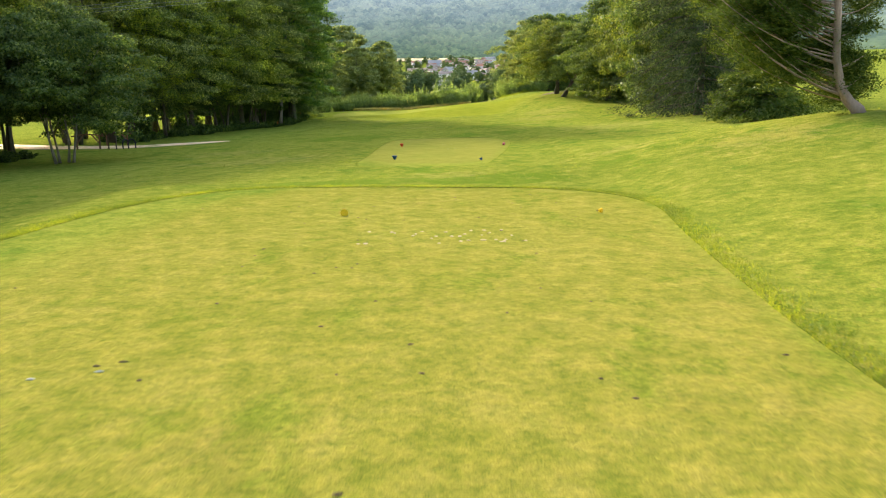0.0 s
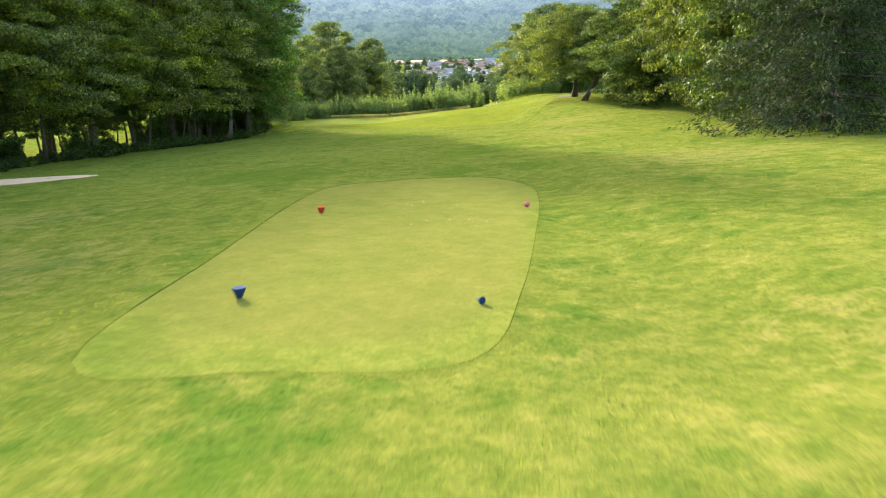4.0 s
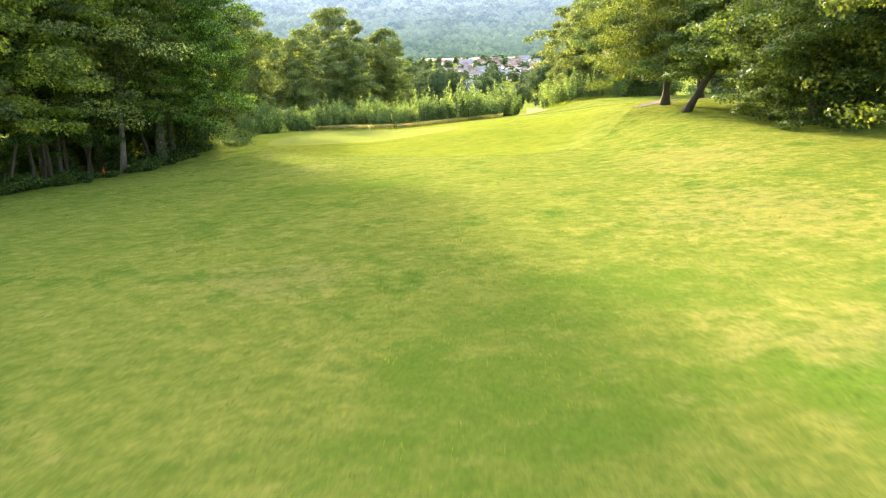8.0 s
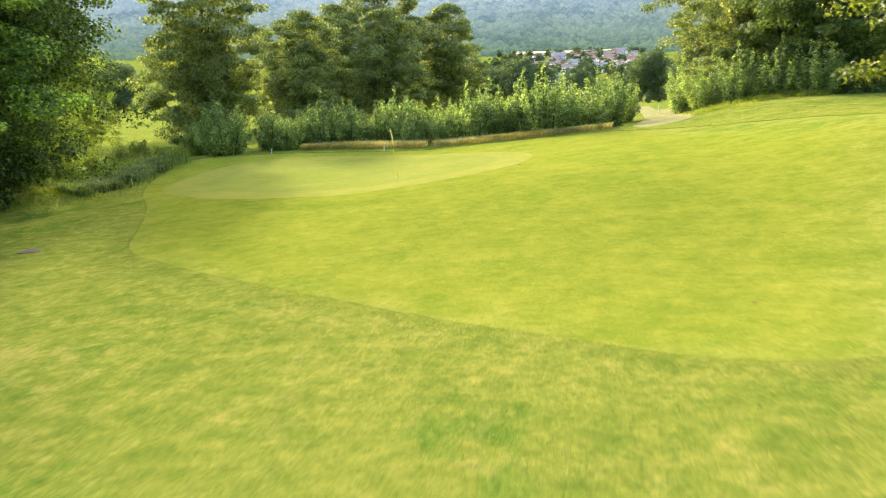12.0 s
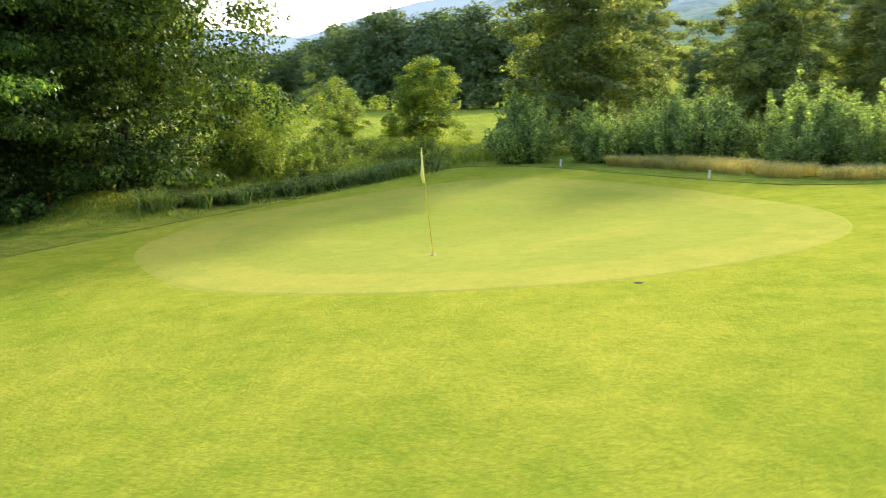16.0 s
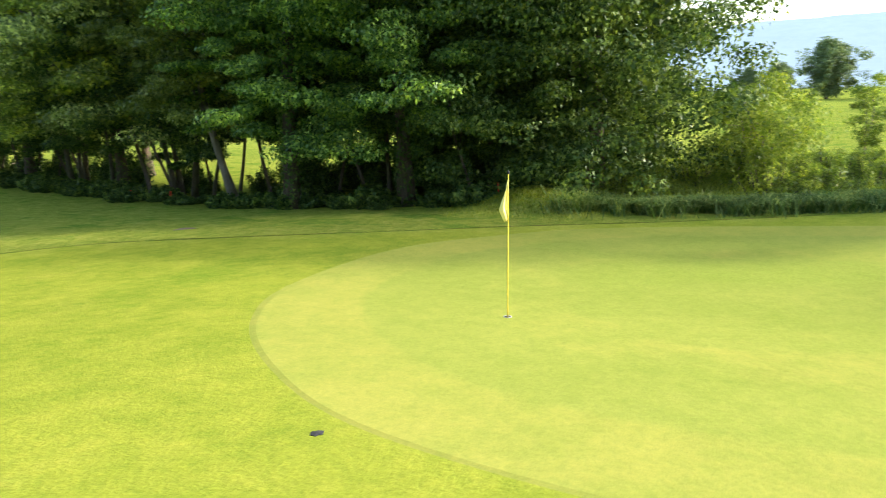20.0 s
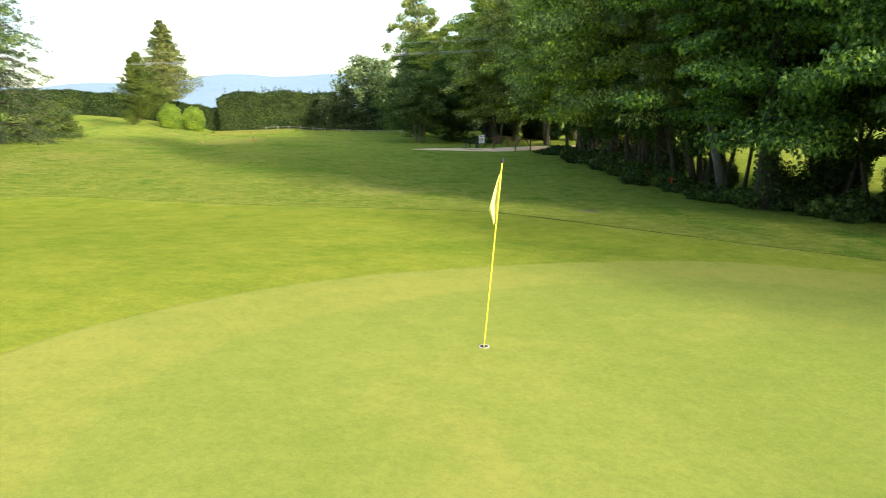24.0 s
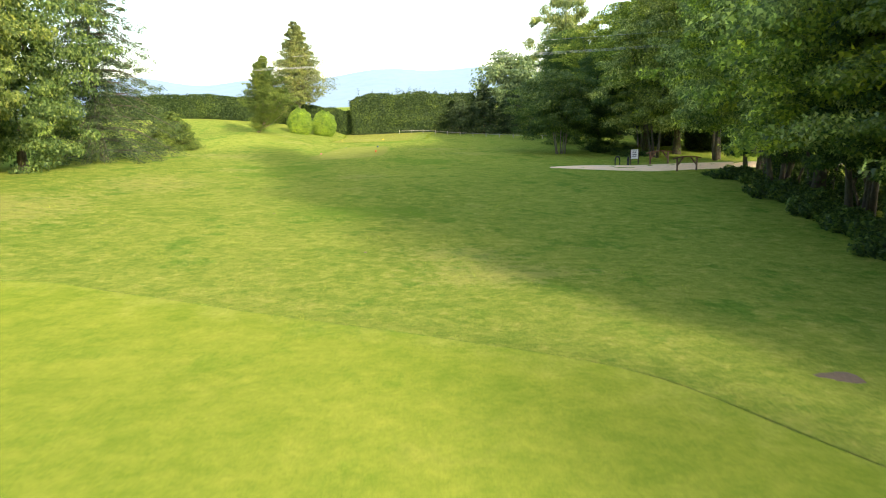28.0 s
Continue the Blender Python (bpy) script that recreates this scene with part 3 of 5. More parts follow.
lip("rough_edge", dense(TEE_1), 0.009, 0.7, M_ROUGH, "raised edge of longer grass round the tee", 1, lambda x, y: sstep(-6.5, -3.5, x) * (1 - 0.75 * sstep(18, 15, y)))
lip("rough_edge", dense(TEE_2), 0.010, 0.5, M_ROUGH, "raised edge of longer grass round the forward tee", 2, lambda x, y: sstep(28, 31, y) * (1 - 0.6 * sstep(2, 3, x)))
lip("rough_edge", dense(APRON), 0.016, 0.9, M_ROUGH, "raised edge of longer grass round the apron", 3)
SAND = smooth_loop([(-15.6, 55.8), (-19, 57.4), (-23, 57.9), (-29, 58.0), (-36, 60), (-36, 56), (-29, 53.6), (-23, 53.5), (-18.6, 53.8)], 5)
patch("gravel_path", SAND, C_SAND, 0.015, "pale gravel path that ends at the fairway", 5)
TRACK = smooth_loop([(8.0, 130), (9.0, 140), (10.6, 150), (13.2, 180), (16, 215), (18.5, 215), (16, 180), (13.2, 150), (11.8, 140), (11.5, 130)], 5)
patch("grass_track", TRACK, turf("worn_track", (0.24, 0.25, 0.09), (0.32, 0.30, 0.13), (0.40, 0.35, 0.19), (0.44, 0.37, 0.23), 1.2, 0.4, 0.5), 0.03, "worn pale grass track that leads away between shrubs", 8, 0.15, 0.3)
DIRT = smooth_loop([(15.0, 105.0), (16.2, 106.0), (17.7, 108.0), (20.0, 112.2), (24, 118), (24.9, 117.4), (21.0, 111.6), (18.7, 107.2), (16.8, 105.0)], 5)
patch("dirt_path", DIRT, C_SOIL, 0.03, "narrow brown dirt path up the bank", 5, 0.15, 0.2)

# ---- trees ----
def crown_clumps(r, n, R, z0, z1, size=0.3, squash=0.5, bottom=-0.5, lop=0.12, sub=4):
    """Boughs over an uneven ellipsoid of radius R between heights z0 and z1: flat plates of leafy sprays that slope outwards, with hollows between."""
    m = max(6, n // sub)
    i = np.arange(m) + 0.5
    zz = 1 - (1 - bottom) * i / m
    an = i * 2.399963 + r.normal(size=m) * 0.3
    rr = np.sqrt(np.maximum(0.03, 1 - zz * zz))
    k = (0.55 + 0.45 * r.random(m)) * (1 + lop * np.sin(an * 2 + r.random() * 6) + lop * np.sin(an * 3 + zz * 4))
    zm, hr = (z0 - bottom * z1) / (1 - bottom), (z1 - z0) / (1 - bottom)
    c = np.stack([R * rr * np.cos(an) * k, R * rr * np.sin(an) * k, zm + hr * zz * (0.82 + 0.18 * k)], -1)
    out = np.stack([np.cos(an), np.sin(an), 0 * an], -1)
    side = np.stack([-np.sin(an), np.cos(an), 0 * an], -1)
    br = R * size * (0.7 + 0.6 * r.random((m, 1)))
    rows = []
    for j in range(sub):
        a, b = r.normal(size=(m, 1)) * 0.6, r.normal(size=(m, 1)) * 0.65
        p = c + br * (out * a + side * b) + np.concatenate([np.zeros((m, 2)), br * (-0.30 * a - 0.12 * b * b + 0.12 * r.normal(size=(m, 1)))], 1)
        s = br * (0.42 + 0.28 * r.random((m, 1)))
        rows.append(np.concatenate([p, s * 1.2, s * 1.2, s * squash], 1))
    core = np.stack([R * 0.4 * rr * np.cos(an + 1), R * 0.4 * rr * np.sin(an + 1), zm + hr * zz * 0.7], -1)
    cs = np.full((m, 1), R * size * 0.7)
    rows.append(np.concatenate([core, cs, cs, cs * 0.8], 1)[::2])
    return np.concatenate(rows)


def limbs(r, base, top, clumps, count, rad, stems=1, lean=(0, 0), sides=8, wig=0.25):
    """Stems from the ground with limbs that reach into the clumps."""
    out = []
    for s in range(stems):
        a = r.random() * 6.28
        foot = np.array((base[0], base[1], -0.15)) + (np.array((math.cos(a), math.sin(a), 0)) * 0.5 * (stems > 1))
        tip = np.array((lean[0], lean[1], top)) + (np.array((math.cos(a), math.sin(a), 0)) * top * 0.16 * (stems > 1))
        ts = np.linspace(0, 1, 9)
        path = foot + (tip - foot) * ts[:, None] + np.stack([np.sin(ts * 5 + a), np.cos(ts * 4 + a), 0 * ts], -1) * wig * (ts * (1 - ts) * 3)[:, None]
        rr = rad / (1 + 0.35 * (stems - 1)) * (1.0 - 0.72 * ts)
        rr[0] *= 1.45
        out.append(tube(path, rr, sides))
        for k in range(count):
            c = clumps[r.integers(len(clumps))][:3]
            q = 0.25 + 0.6 * r.random()
            st = path[int(q * 8)]
            if c[2] < st[2] + 0.2:
                c = c + np.array((0, 0, st[2] + 0.6 - c[2]))
            mid = (st + c) / 2 + r.normal(size=3) * 0.35 + (0, 0, 0.3)
            b = rad * (0.42 - 0.25 * q) / (1 + 0.2 * (stems - 1))
            out.append(tube([st, mid, c], [b, b * 0.65, b * 0.25], 5))
    return join(out)


PROTO = {}


def broadleaf(key, seed, H, R, z0, n, per, ln, wd, leaf, bk, stems=1, rad=0.3, lean=(0, 0), size=0.3, bottom=-0.5, droop=0.3, lop=0.12, ivy=0, count=7, squash=0.72, heart=1.0):
    r = np.random.default_rng(seed)
    cl = crown_clumps(r, n, R, z0, H, size, squash, bottom, lop)
    cl[:, 0] += lean[0] * cl[:, 2] / H
    cl[:, 1] += lean[1] * cl[:, 2] / H
    k = int(600 * R * heart)
    u = unit(r.normal(size=(k, 3))) * (0.25 + 0.75 * r.random((k, 1)) ** 0.5)
    zm, hr = (z0 - bottom * H) / (1 - bottom), (H - z0) / (1 - bottom)
    inner = u * (R * 0.55, R * 0.55, hr * 0.6) + (0, 0, zm + (0.0 if bottom > -0.8 else -0.12 * hr))
    inner[:, :2] += np.array(lean) * inner[:, 2:] / H
    dim = leaf_quads(inner, r.normal(size=u.shape), r.normal(size=u.shape), 1.9 * ln, 2.0 * wd)
    return cl, np.concatenate([sprays(r, cl, per, ln, wd, droop, 0.5, 0.35, None, 0.7), dim]), limbs(r, (0, 0), H * 0.82, cl, count, rad, stems, lean), r


def make_tree(key, name, label, leaf, bk, cat="tree", **kw):
    """A tree with its trunk and crown, built once; place() sets it and its copies."""
    cl, q, (tv, tf), r = broadleaf(key, leaf=leaf, bk=bk, **kw)
    e = thing(name, label, cat)
    part("trunk", mesh_of("trunk", tv, tf, bk, True), e)
    part("crown", leaf_mesh("crown", q, leaf), e)
    if kw.get("ivy"):
        n = kw["ivy"]
        hh = r.random(n) ** 0.8 * kw["z0"] * 1.6
        an = r.random(n) * 6.283
        u = np.stack([np.cos(an), np.sin(an), 0 * an], -1)
        c = u * (kw["rad"] * 1.15 - 0.012 * hh + 0.1 * r.random(n))[:, None] + np.stack([0 * an, 0 * an, hh], -1)
        part("ivy", leaf_mesh("ivy", leaf_quads(c, u + r.normal(size=u.shape) * 0.4, r.normal(size=u.shape) - (0, 0, 0.8), 0.16, 0.13), F_IVY), e, "glossy dark ivy up the trunk")
    PROTO[key] = [e, False]


def conifer(key, name, label, leaf, bk, seed, H, R, z0, tiers, arms, per, ln, wd, droop, lean=(0, 0), power=0.85, bare=0.0, rad=0.25, thick=0.16, arc=None, inner=0.35):
    """Tiers of drooping arms with sprays of needles."""
    r = np.random.default_rng(seed)
    cl, out, way = [], [], []
    ts = np.linspace(0, 1, 10)
    path = np.stack([lean[0] * ts ** 1.4 + 0.1 * np.sin(ts * 6), lean[1] * ts ** 1.4, -0.15 + (H + 0.1) * ts], -1)
    rr = rad * (1 - 0.93 * ts)
    rr[0] *= 1.4
    out.append(tube(path, rr, 8))
    for i in range(tiers):
        q = (i + 0.5) / tiers
        z = z0 + (H - z0) * q
        reach = R * max(0.06, (1 - q) ** power) * (0.8 + 0.35 * r.random())
        for j in range(arms):
            if r.random() < bare:
                continue
            a = 2 * math.pi * (j + 0.6 * r.random()) / arms + i * 0.9
            if arc:
                a = radians(arc[0] + (arc[1] - arc[0]) * ((j + r.random()) / arms))
            L = reach * (0.7 + 0.45 * r.random())
            t = z / H
            st = np.array((lean[0] * t ** 1.4, lean[1] * t ** 1.4, z))
            dv = np.array((math.cos(a), math.sin(a), 0))
            en = st + dv * L + (0, 0, -droop * L + 0.15 * r.normal())
            out.append(tube([st, (st + en) / 2 + (0, 0, 0.12 * L), en], [0.06 * rad / 0.25 * (1 - 0.6 * q) + 0.01, 0.03, 0.01], 5))
            for w in np.linspace(inner, 1.0, 4):
                p = st + (en - st) * w + (0, 0, 0.1 * L * w * (1 - w))
                s = max(0.16, L * thick) * (1.2 - 0.35 * w)
                cl.append((*p, s * 1.3, s * 1.3, s * 0.65))
                way.append(unit(en - st) - (0, 0, 0.25))
    q = sprays(r, cl, per, ln, wd, 0.5, 0.5, 0.2, way)
    tv, tf = join(out)
    e = thing(name, label, "tree")
    part("trunk", mesh_of("trunk", tv, tf, bk, True), e)
    part("crown", leaf_mesh("crown", q, leaf), e)
    PROTO[key] = [e, False]


def place(key, x, y, s=1.0, turn=0.0, sz=1.0, label="", group="", sink=0.0, z=None):
    e, used = PROTO[key]
    m = Matrix.LocRotScale((x, y, (hz(x, y) if z is None else z) - sink), Euler((0, 0, radians(turn))), (s, s, s * sz))
    if used:
        e = copy_thing(e, Matrix.LocRotScale(m.translation, Euler((0, 0, radians(turn))), None))
        e.scale = (s, s, s * sz)
    else:
        e.matrix_basis = m
        PROTO[key][1] = True
    return tagged(e, label, "", group)


make_tree("oak_a", "broadleaf_tree", "tall dense dark green broadleaf tree with a bare trunk", F_OAK, B_BROWN, seed=11, H=18, R=6.0, z0=3.4, n=330, per=170, ln=0.22, wd=0.16, rad=0.30, bottom=-0.62, droop=0.5, ivy=500, size=0.24, squash=0.40)
make_tree("oak_b", "broadleaf_tree", "tall greyish broadleaf tree with several leaning stems", F_GREY, B_BROWN, seed=12, H=17, R=5.6, z0=2.8, n=320, per=170, ln=0.23, wd=0.13, stems=4, rad=0.27, bottom=-0.7, droop=0.8, count=5, size=0.23, squash=0.46)
make_tree("full", "broadleaf_tree", "dense dark green tree with foliage almost to the ground", F_FULL, B_BROWN, seed=24, H=18, R=5.8, z0=0.3, n=600, per=170, ln=0.16, wd=0.12, rad=0.3, bottom=-0.96, droop=0.5, lop=0.06, size=0.24, squash=0.55, heart=2.4)
make_tree("maple", "maple_tree", "leafy maple with bright green layered foliage and an ivy-clad trunk", F_DEEP, B_BROWN, seed=13, H=21, R=5.2, z0=2.2, n=460, per=290, ln=0.135, wd=0.11, rad=0.3, bottom=-0.85, droop=0.4, lop=0.16, ivy=700, size=0.23, squash=0.36, heart=1.2)
make_tree("alder", "slender_tree", "slender grey-leaved tree with a leaning trunk", F_WILLOW, B_GREY, seed=14, H=15, R=3.6, z0=3.4, n=200, per=260, ln=0.16, wd=0.095, rad=0.17, lean=(1.2, -2.2), bottom=-0.6, droop=0.6, size=0.26, squash=0.42)
make_tree("skirt", "broadleaf_tree", "broad tree with foliage that reaches the ground", F_LIME, B_BROWN, seed=15, H=13, R=5.4, z0=0.1, n=400, per=150, ln=0.22, wd=0.16, rad=0.3, bottom=-0.9, droop=0.4, lop=0.16, size=0.24, squash=0.42, heart=0.9)
make_tree("silver", "silver_leaved_tree", "silvery green leafy tree with low hanging boughs", F_WILLOW, B_GREY, seed=16, H=12, R=5.2, z0=0.4, n=380, per=150, ln=0.22, wd=0.14, rad=0.28, bottom=-0.85, droop=0.7, lop=0.16, size=0.24, squash=0.46, heart=0.9)
make_tree("hazel", "multi_stemmed_tree", "low spreading tree with many thin stems", F_LIME, B_GREY, seed=17, H=9.0, R=5.3, z0=2.3, n=340, per=150, ln=0.2, wd=0.14, stems=6, rad=0.2, bottom=-0.85, droop=0.5, count=3, size=0.24, squash=0.4)
make_tree("orchard", "old_orchard_tree", "old spreading tree with a stout forked trunk", F_WILLOW, B_BROWN, seed=18, H=10.5, R=5.8, z0=2.2, n=320, per=150, ln=0.2, wd=0.14, rad=0.34, bottom=-0.6, droop=0.6, lop=0.18, size=0.24, squash=0.42)
make_tree("leaner", "leaning_tree", "broad tree on a stout grey trunk that leans over the bank", F_LIME, B_BROWN, seed=26, H=9.5, R=4.6, z0=2.4, n=260, per=150, ln=0.2, wd=0.15, rad=0.25, lean=(4.6, -1.6), bottom=-0.6, droop=0.5, lop=0.18, size=0.24, squash=0.42, heart=0.7)
make_tree("mid", "broadleaf_tree", "round-crowned green tree beyond the putting green", F_MAPLE, B_BROWN, seed=19, H=14, R=4.8, z0=1.0, n=260, per=170, ln=0.25, wd=0.18, rad=0.3, bottom=-0.9, lop=0.16, size=0.27, squash=0.55, heart=1.0)
make_tree("bushy", "young_tree", "young bushy yellow-green tree in rough grass", F_FRESH, B_BROWN, seed=20, H=6.2, R=2.6, z0=0.5, n=160, per=160, ln=0.15, wd=0.11, rad=0.12, bottom=-0.85, lop=0.2, size=0.32, squash=0.6, heart=0.5)
make_tree("sapling", "sapling", "thin young sapling with light leaves", F_FRESH, B_GREY, seed=21, H=4.4, R=1.0, z0=0.8, n=48, per=110, ln=0.13, wd=0.085, rad=0.05, bottom=-0.7, lop=0.3, heart=0.0, size=0.5, squash=0.95)
make_tree("stem", "slender_tree", "thin leaning tree with leaves only near its top", F_FULL, B_BROWN, seed=27, H=8.5, R=2.0, z0=1.9, n=64, per=200, ln=0.13, wd=0.095, rad=0.085, lean=(1.3, 0.5), bottom=-0.6, droop=0.6, lop=0.25, size=0.36, squash=0.5, heart=0.0, count=4)
make_tree("far", "distant_tree", "distant dark green tree beside the fields", F_FAR, B_BROWN, seed=22, H=14, R=6.0, z0=0.8, n=150, per=80, ln=0.6, wd=0.45, rad=0.35, bottom=-0.9, lop=0.2, size=0.38, squash=0.85, heart=0.2)
make_tree("far_small", "distant_tree", "small distant green tree among the village houses", F_FAR, B_BROWN, seed=25, H=14, R=6.0, z0=0.8, n=36, per=16, ln=1.9, wd=1.4, rad=0.35, bottom=-0.9, lop=0.2, size=0.38, squash=0.85, heart=0.2)
make_tree("willow", "drooping_shrub_tree", "light yellow-green drooping willow by the reeds", F_WEED, B_GREY, seed=23, H=6.0, R=3.0, z0=0.5, n=90, per=200, ln=0.26, wd=0.09, size=0.4, squash=0.9, rad=0.12, stems=3, bottom=-0.85, droop=1.1, lop=0.25, heart=0.3)
conifer("spruce", "spruce", "dark spruce with drooping tiers of needles", F_SPRUCE, B_BROWN, 31, 17, 5.8, 0.4, 19, 13, 110, 0.24, 0.06, 0.34, power=0.55, thick=0.13, inner=0.2)


def windblown(key):
    """A cypress whose trunk curves up from its foot, with long limbs swept over to one side."""
    r = np.random.default_rng(32)
    kn = np.array([(0.0, 0, -0.25), (-0.12, 0, 0.08), (-0.42, 0.02, 0.34), (-0.68, 0.05, 0.75), (-0.86, 0.1, 1.6), (-0.95, 0.12, 3.2), (-0.92, 0.2, 5.0), (-1.0, 0.25, 7.0), (-1.1, 0.25, 9.0)])
    arms, way = [], []
    out = [tube(kn, [0.24, 0.19, 0.155, 0.13, 0.108, 0.095, 0.08, 0.05, 0.02], 10)]
    cl = []
    for i in range(96):
        q = (i + 0.5) / 96
        z = 0.25 + 8.4 * q
        st = np.array([np.interp(z, kn[:, 2], kn[:, j]) for j in (0, 1)] + [z])
        swept = r.random() < (0.72 if z < 3.6 else 0.55)
        a = radians(188 - 80 * r.random() ** 1.2) if swept else radians(20 + 90 * r.random())
        L = ((5.0 - 7.0 * q if q < 0.3 else 4.0 * (1 - q) ** 0.9 + 0.25) if swept else (1.2 if z < 2.4 else 3.5 * (1 - q) ** 0.8 + 0.2)) * (0.65 + 0.45 * r.random())
        rise = (0.3 + 0.4 * r.random()) if swept else 0.25
        dv = np.array((math.cos(a), math.sin(a), 0))
        b = (0.05 if r.random() < 0.35 else 0.028) * (1 - 0.6 * q)
        ws = np.linspace(0, 1, 6)
        path = np.array([st + dv * L * w + (0, 0, L * (rise * w + 0.12 * w * w - 0.06 * math.sin(w * 3.1))) for w in ws])
        arms.append(tube(path, b * (1 - 0.85 * ws) + 0.004, 5))
        for w in np.linspace(0.36 if swept else 0.3, 1.0, 8):
            p = st + dv * L * w + (0, 0, L * (rise * w + 0.12 * w * w - 0.06 * math.sin(w * 3.1)))
            for _ in range(3):
                s = (0.40 + 0.22 * r.random()) * (1.1 - 0.4 * w) * (1.1 - 0.75 * q)
                way.append(dv + (0, 0, rise + 0.3))
                cl.append((*(p + r.normal(size=3) * (0.28, 0.2, 0.16) * (1.15 - q) + (0, 0.25 * (1 - q), 0)), s * 1.25, s * 1.25, s * 0.5))
    e = thing("leaning_cypress", "windblown cypress with a bare pale trunk and swept limbs", "tree")
    part("trunk", mesh_of("trunk", *out[0], B_PALE, True), e)
    for q in arms:
        part("limb", mesh_of("limb", *q, B_PALE, True), e)
    part("crown", leaf_mesh("crown", sprays(r, cl, 130, 0.17, 0.035, -0.1, 0.4, 0.1, way, 0.7), F_CYPRESS), e)
    PROTO[key] = [e, False]


windblown("leaning")
conifer("yew", "low_conifer_bush", "low dense spreading conifer at the foot of the bank", F_CYPRESS, B_BROWN, 33, 3.6, 3.0, 0.25, 11, 12, 90, 0.24, 0.07, 0.12, power=0.55, rad=0.12, thick=0.2)
conifer("pine", "pine_tree", "tall airy pine with yellowish green needles", F_PINE, B_GREY, 34, 15.6, 4.6, 3.4, 22, 9, 60, 0.42, 0.13, -0.30, power=0.7, bare=0.12, rad=0.26, thick=0.24, inner=0.3)
conifer("cypress", "dark_cypress", "dark cypress standing in the hedge line", F_SPRUCE, B_BROWN, 35, 7.5, 3.2, 0.2, 16, 9, 30, 0.46, 0.15, 0.15, power=0.5, rad=0.2, thick=0.2)

ROW = "trees along the woodland edge"
for key, x, y, s, turn, *sz in [
    ("hazel", -20.0, 39.4, 0.86, 10), ("full", -24.6, 36.2, 0.55, 130), ("oak_b", -27.0, 46.6, 0.8, 120), ("oak_a", -28.0, 41.0, 0.85, 30), ("oak_a", -30.0, 44.0, 1.0, 40), ("oak_b", -30.5, 51.5, 1.05, 80),
    ("oak_b", -31.0, 62.5, 0.95, 200), ("oak_a", -27.5, 66.5, 0.95, 10), ("oak_b", -25.8, 70.5, 0.95, 300), ("oak_a", -25.0, 76.0, 1.0, 150),
    ("oak_b", -23.6, 81.5, 1.0, 30), ("oak_a", -22.6, 86.0, 1.02, 260), ("oak_b", -22.0, 90.6, 1.05, 100), ("alder", -20.0, 95.2, 1.1, 15),
    ("maple", -18.9, 98.9, 1.05, 70, 1.12), ("maple", -20.2, 103.5, 1.08, 200, 1.12), ("full", -22.6, 110.7, 1.15, 330, 1.05), ("full", -22.4, 106.6, 0.95, 210, 1.12), ("oak_a", -27.0, 99.0, 0.95, 20),
    ("full", -28.5, 107.0, 1.0, 140), ("oak_a", -28.5, 92.5, 1.0, 250), ("oak_a", -30.5, 80.0, 1.0, 290), ("hazel", -30.5, 33.0, 1.1, 200), ("mid", -33.0, 31.0, 1.25, 310), ("oak_b", -29.5, 60.0, 1.0, 20), ("oak_a", -35.0, 38.0, 0.9, 40), ("oak_b", -36.0, 48.0, 0.95, 140), ("oak_a", -33.0, 69.0, 1.0, 0),
]:
    place(key, x, y, s, turn, *sz, group=ROW)

BELT = np.random.default_rng(404)
for i in range(26):
    y = 64 + 43 * (i + BELT.random()) / 26
    place("stem", float(-27.6 + 6.0 * sstep(64, 97, y) + BELT.normal() * 0.8), float(y), 0.8 + 0.5 * BELT.random(), BELT.random() * 360, 0.8 + 0.4 * BELT.random(), group="slender trees in the woodland edge")

BANK = "trees on the bank"
for key, x, y, s, turn, sz in [
    ("leaning", 12.84, 22.0, 1.0, 0, 1.0), ("yew", 17.6, 40.0, 1.0, 0, 1.0), ("spruce", 18.9, 52.5, 1.0, 0, 1.0), ("silver", 26.0, 65.0, 1.0, 20, 1.1), ("orchard", 21.2, 70.0, 0.95, 200, 1.45),
    ("silver", 23.5, 77.0, 0.95, 140, 1.1), ("skirt", 20.8, 88.0, 0.9, 30, 1.0), ("skirt", 24.5, 95.0, 0.95, 190, 1.05), ("orchard", 17.3, 104.2, 0.85, 40, 1.1), ("leaner", 17.3, 98.9, 1.0, 0, 1.0),
    ("orchard", 24.5, 119.0, 0.95, 250, 1.1), ("skirt", 21.0, 136.0, 1.0, 80, 1.05), ("skirt", 24.5, 146.0, 1.1, 240, 1.05), ("mid", 17.5, 143.0, 0.85, 10, 1.0), ("mid", 19.5, 158.0, 1.1, 70, 1.0),
    ("silver", 28.0, 108.0, 1.0, 300, 1.0), ("skirt", 20.6, 61.5, 0.92, 60, 1.42), ("orchard", 26.0, 82.0, 1.1, 300, 1.1),
]:
    place(key, x, y, s, turn, sz, group=BANK)

BEHIND = "trees beyond the green"
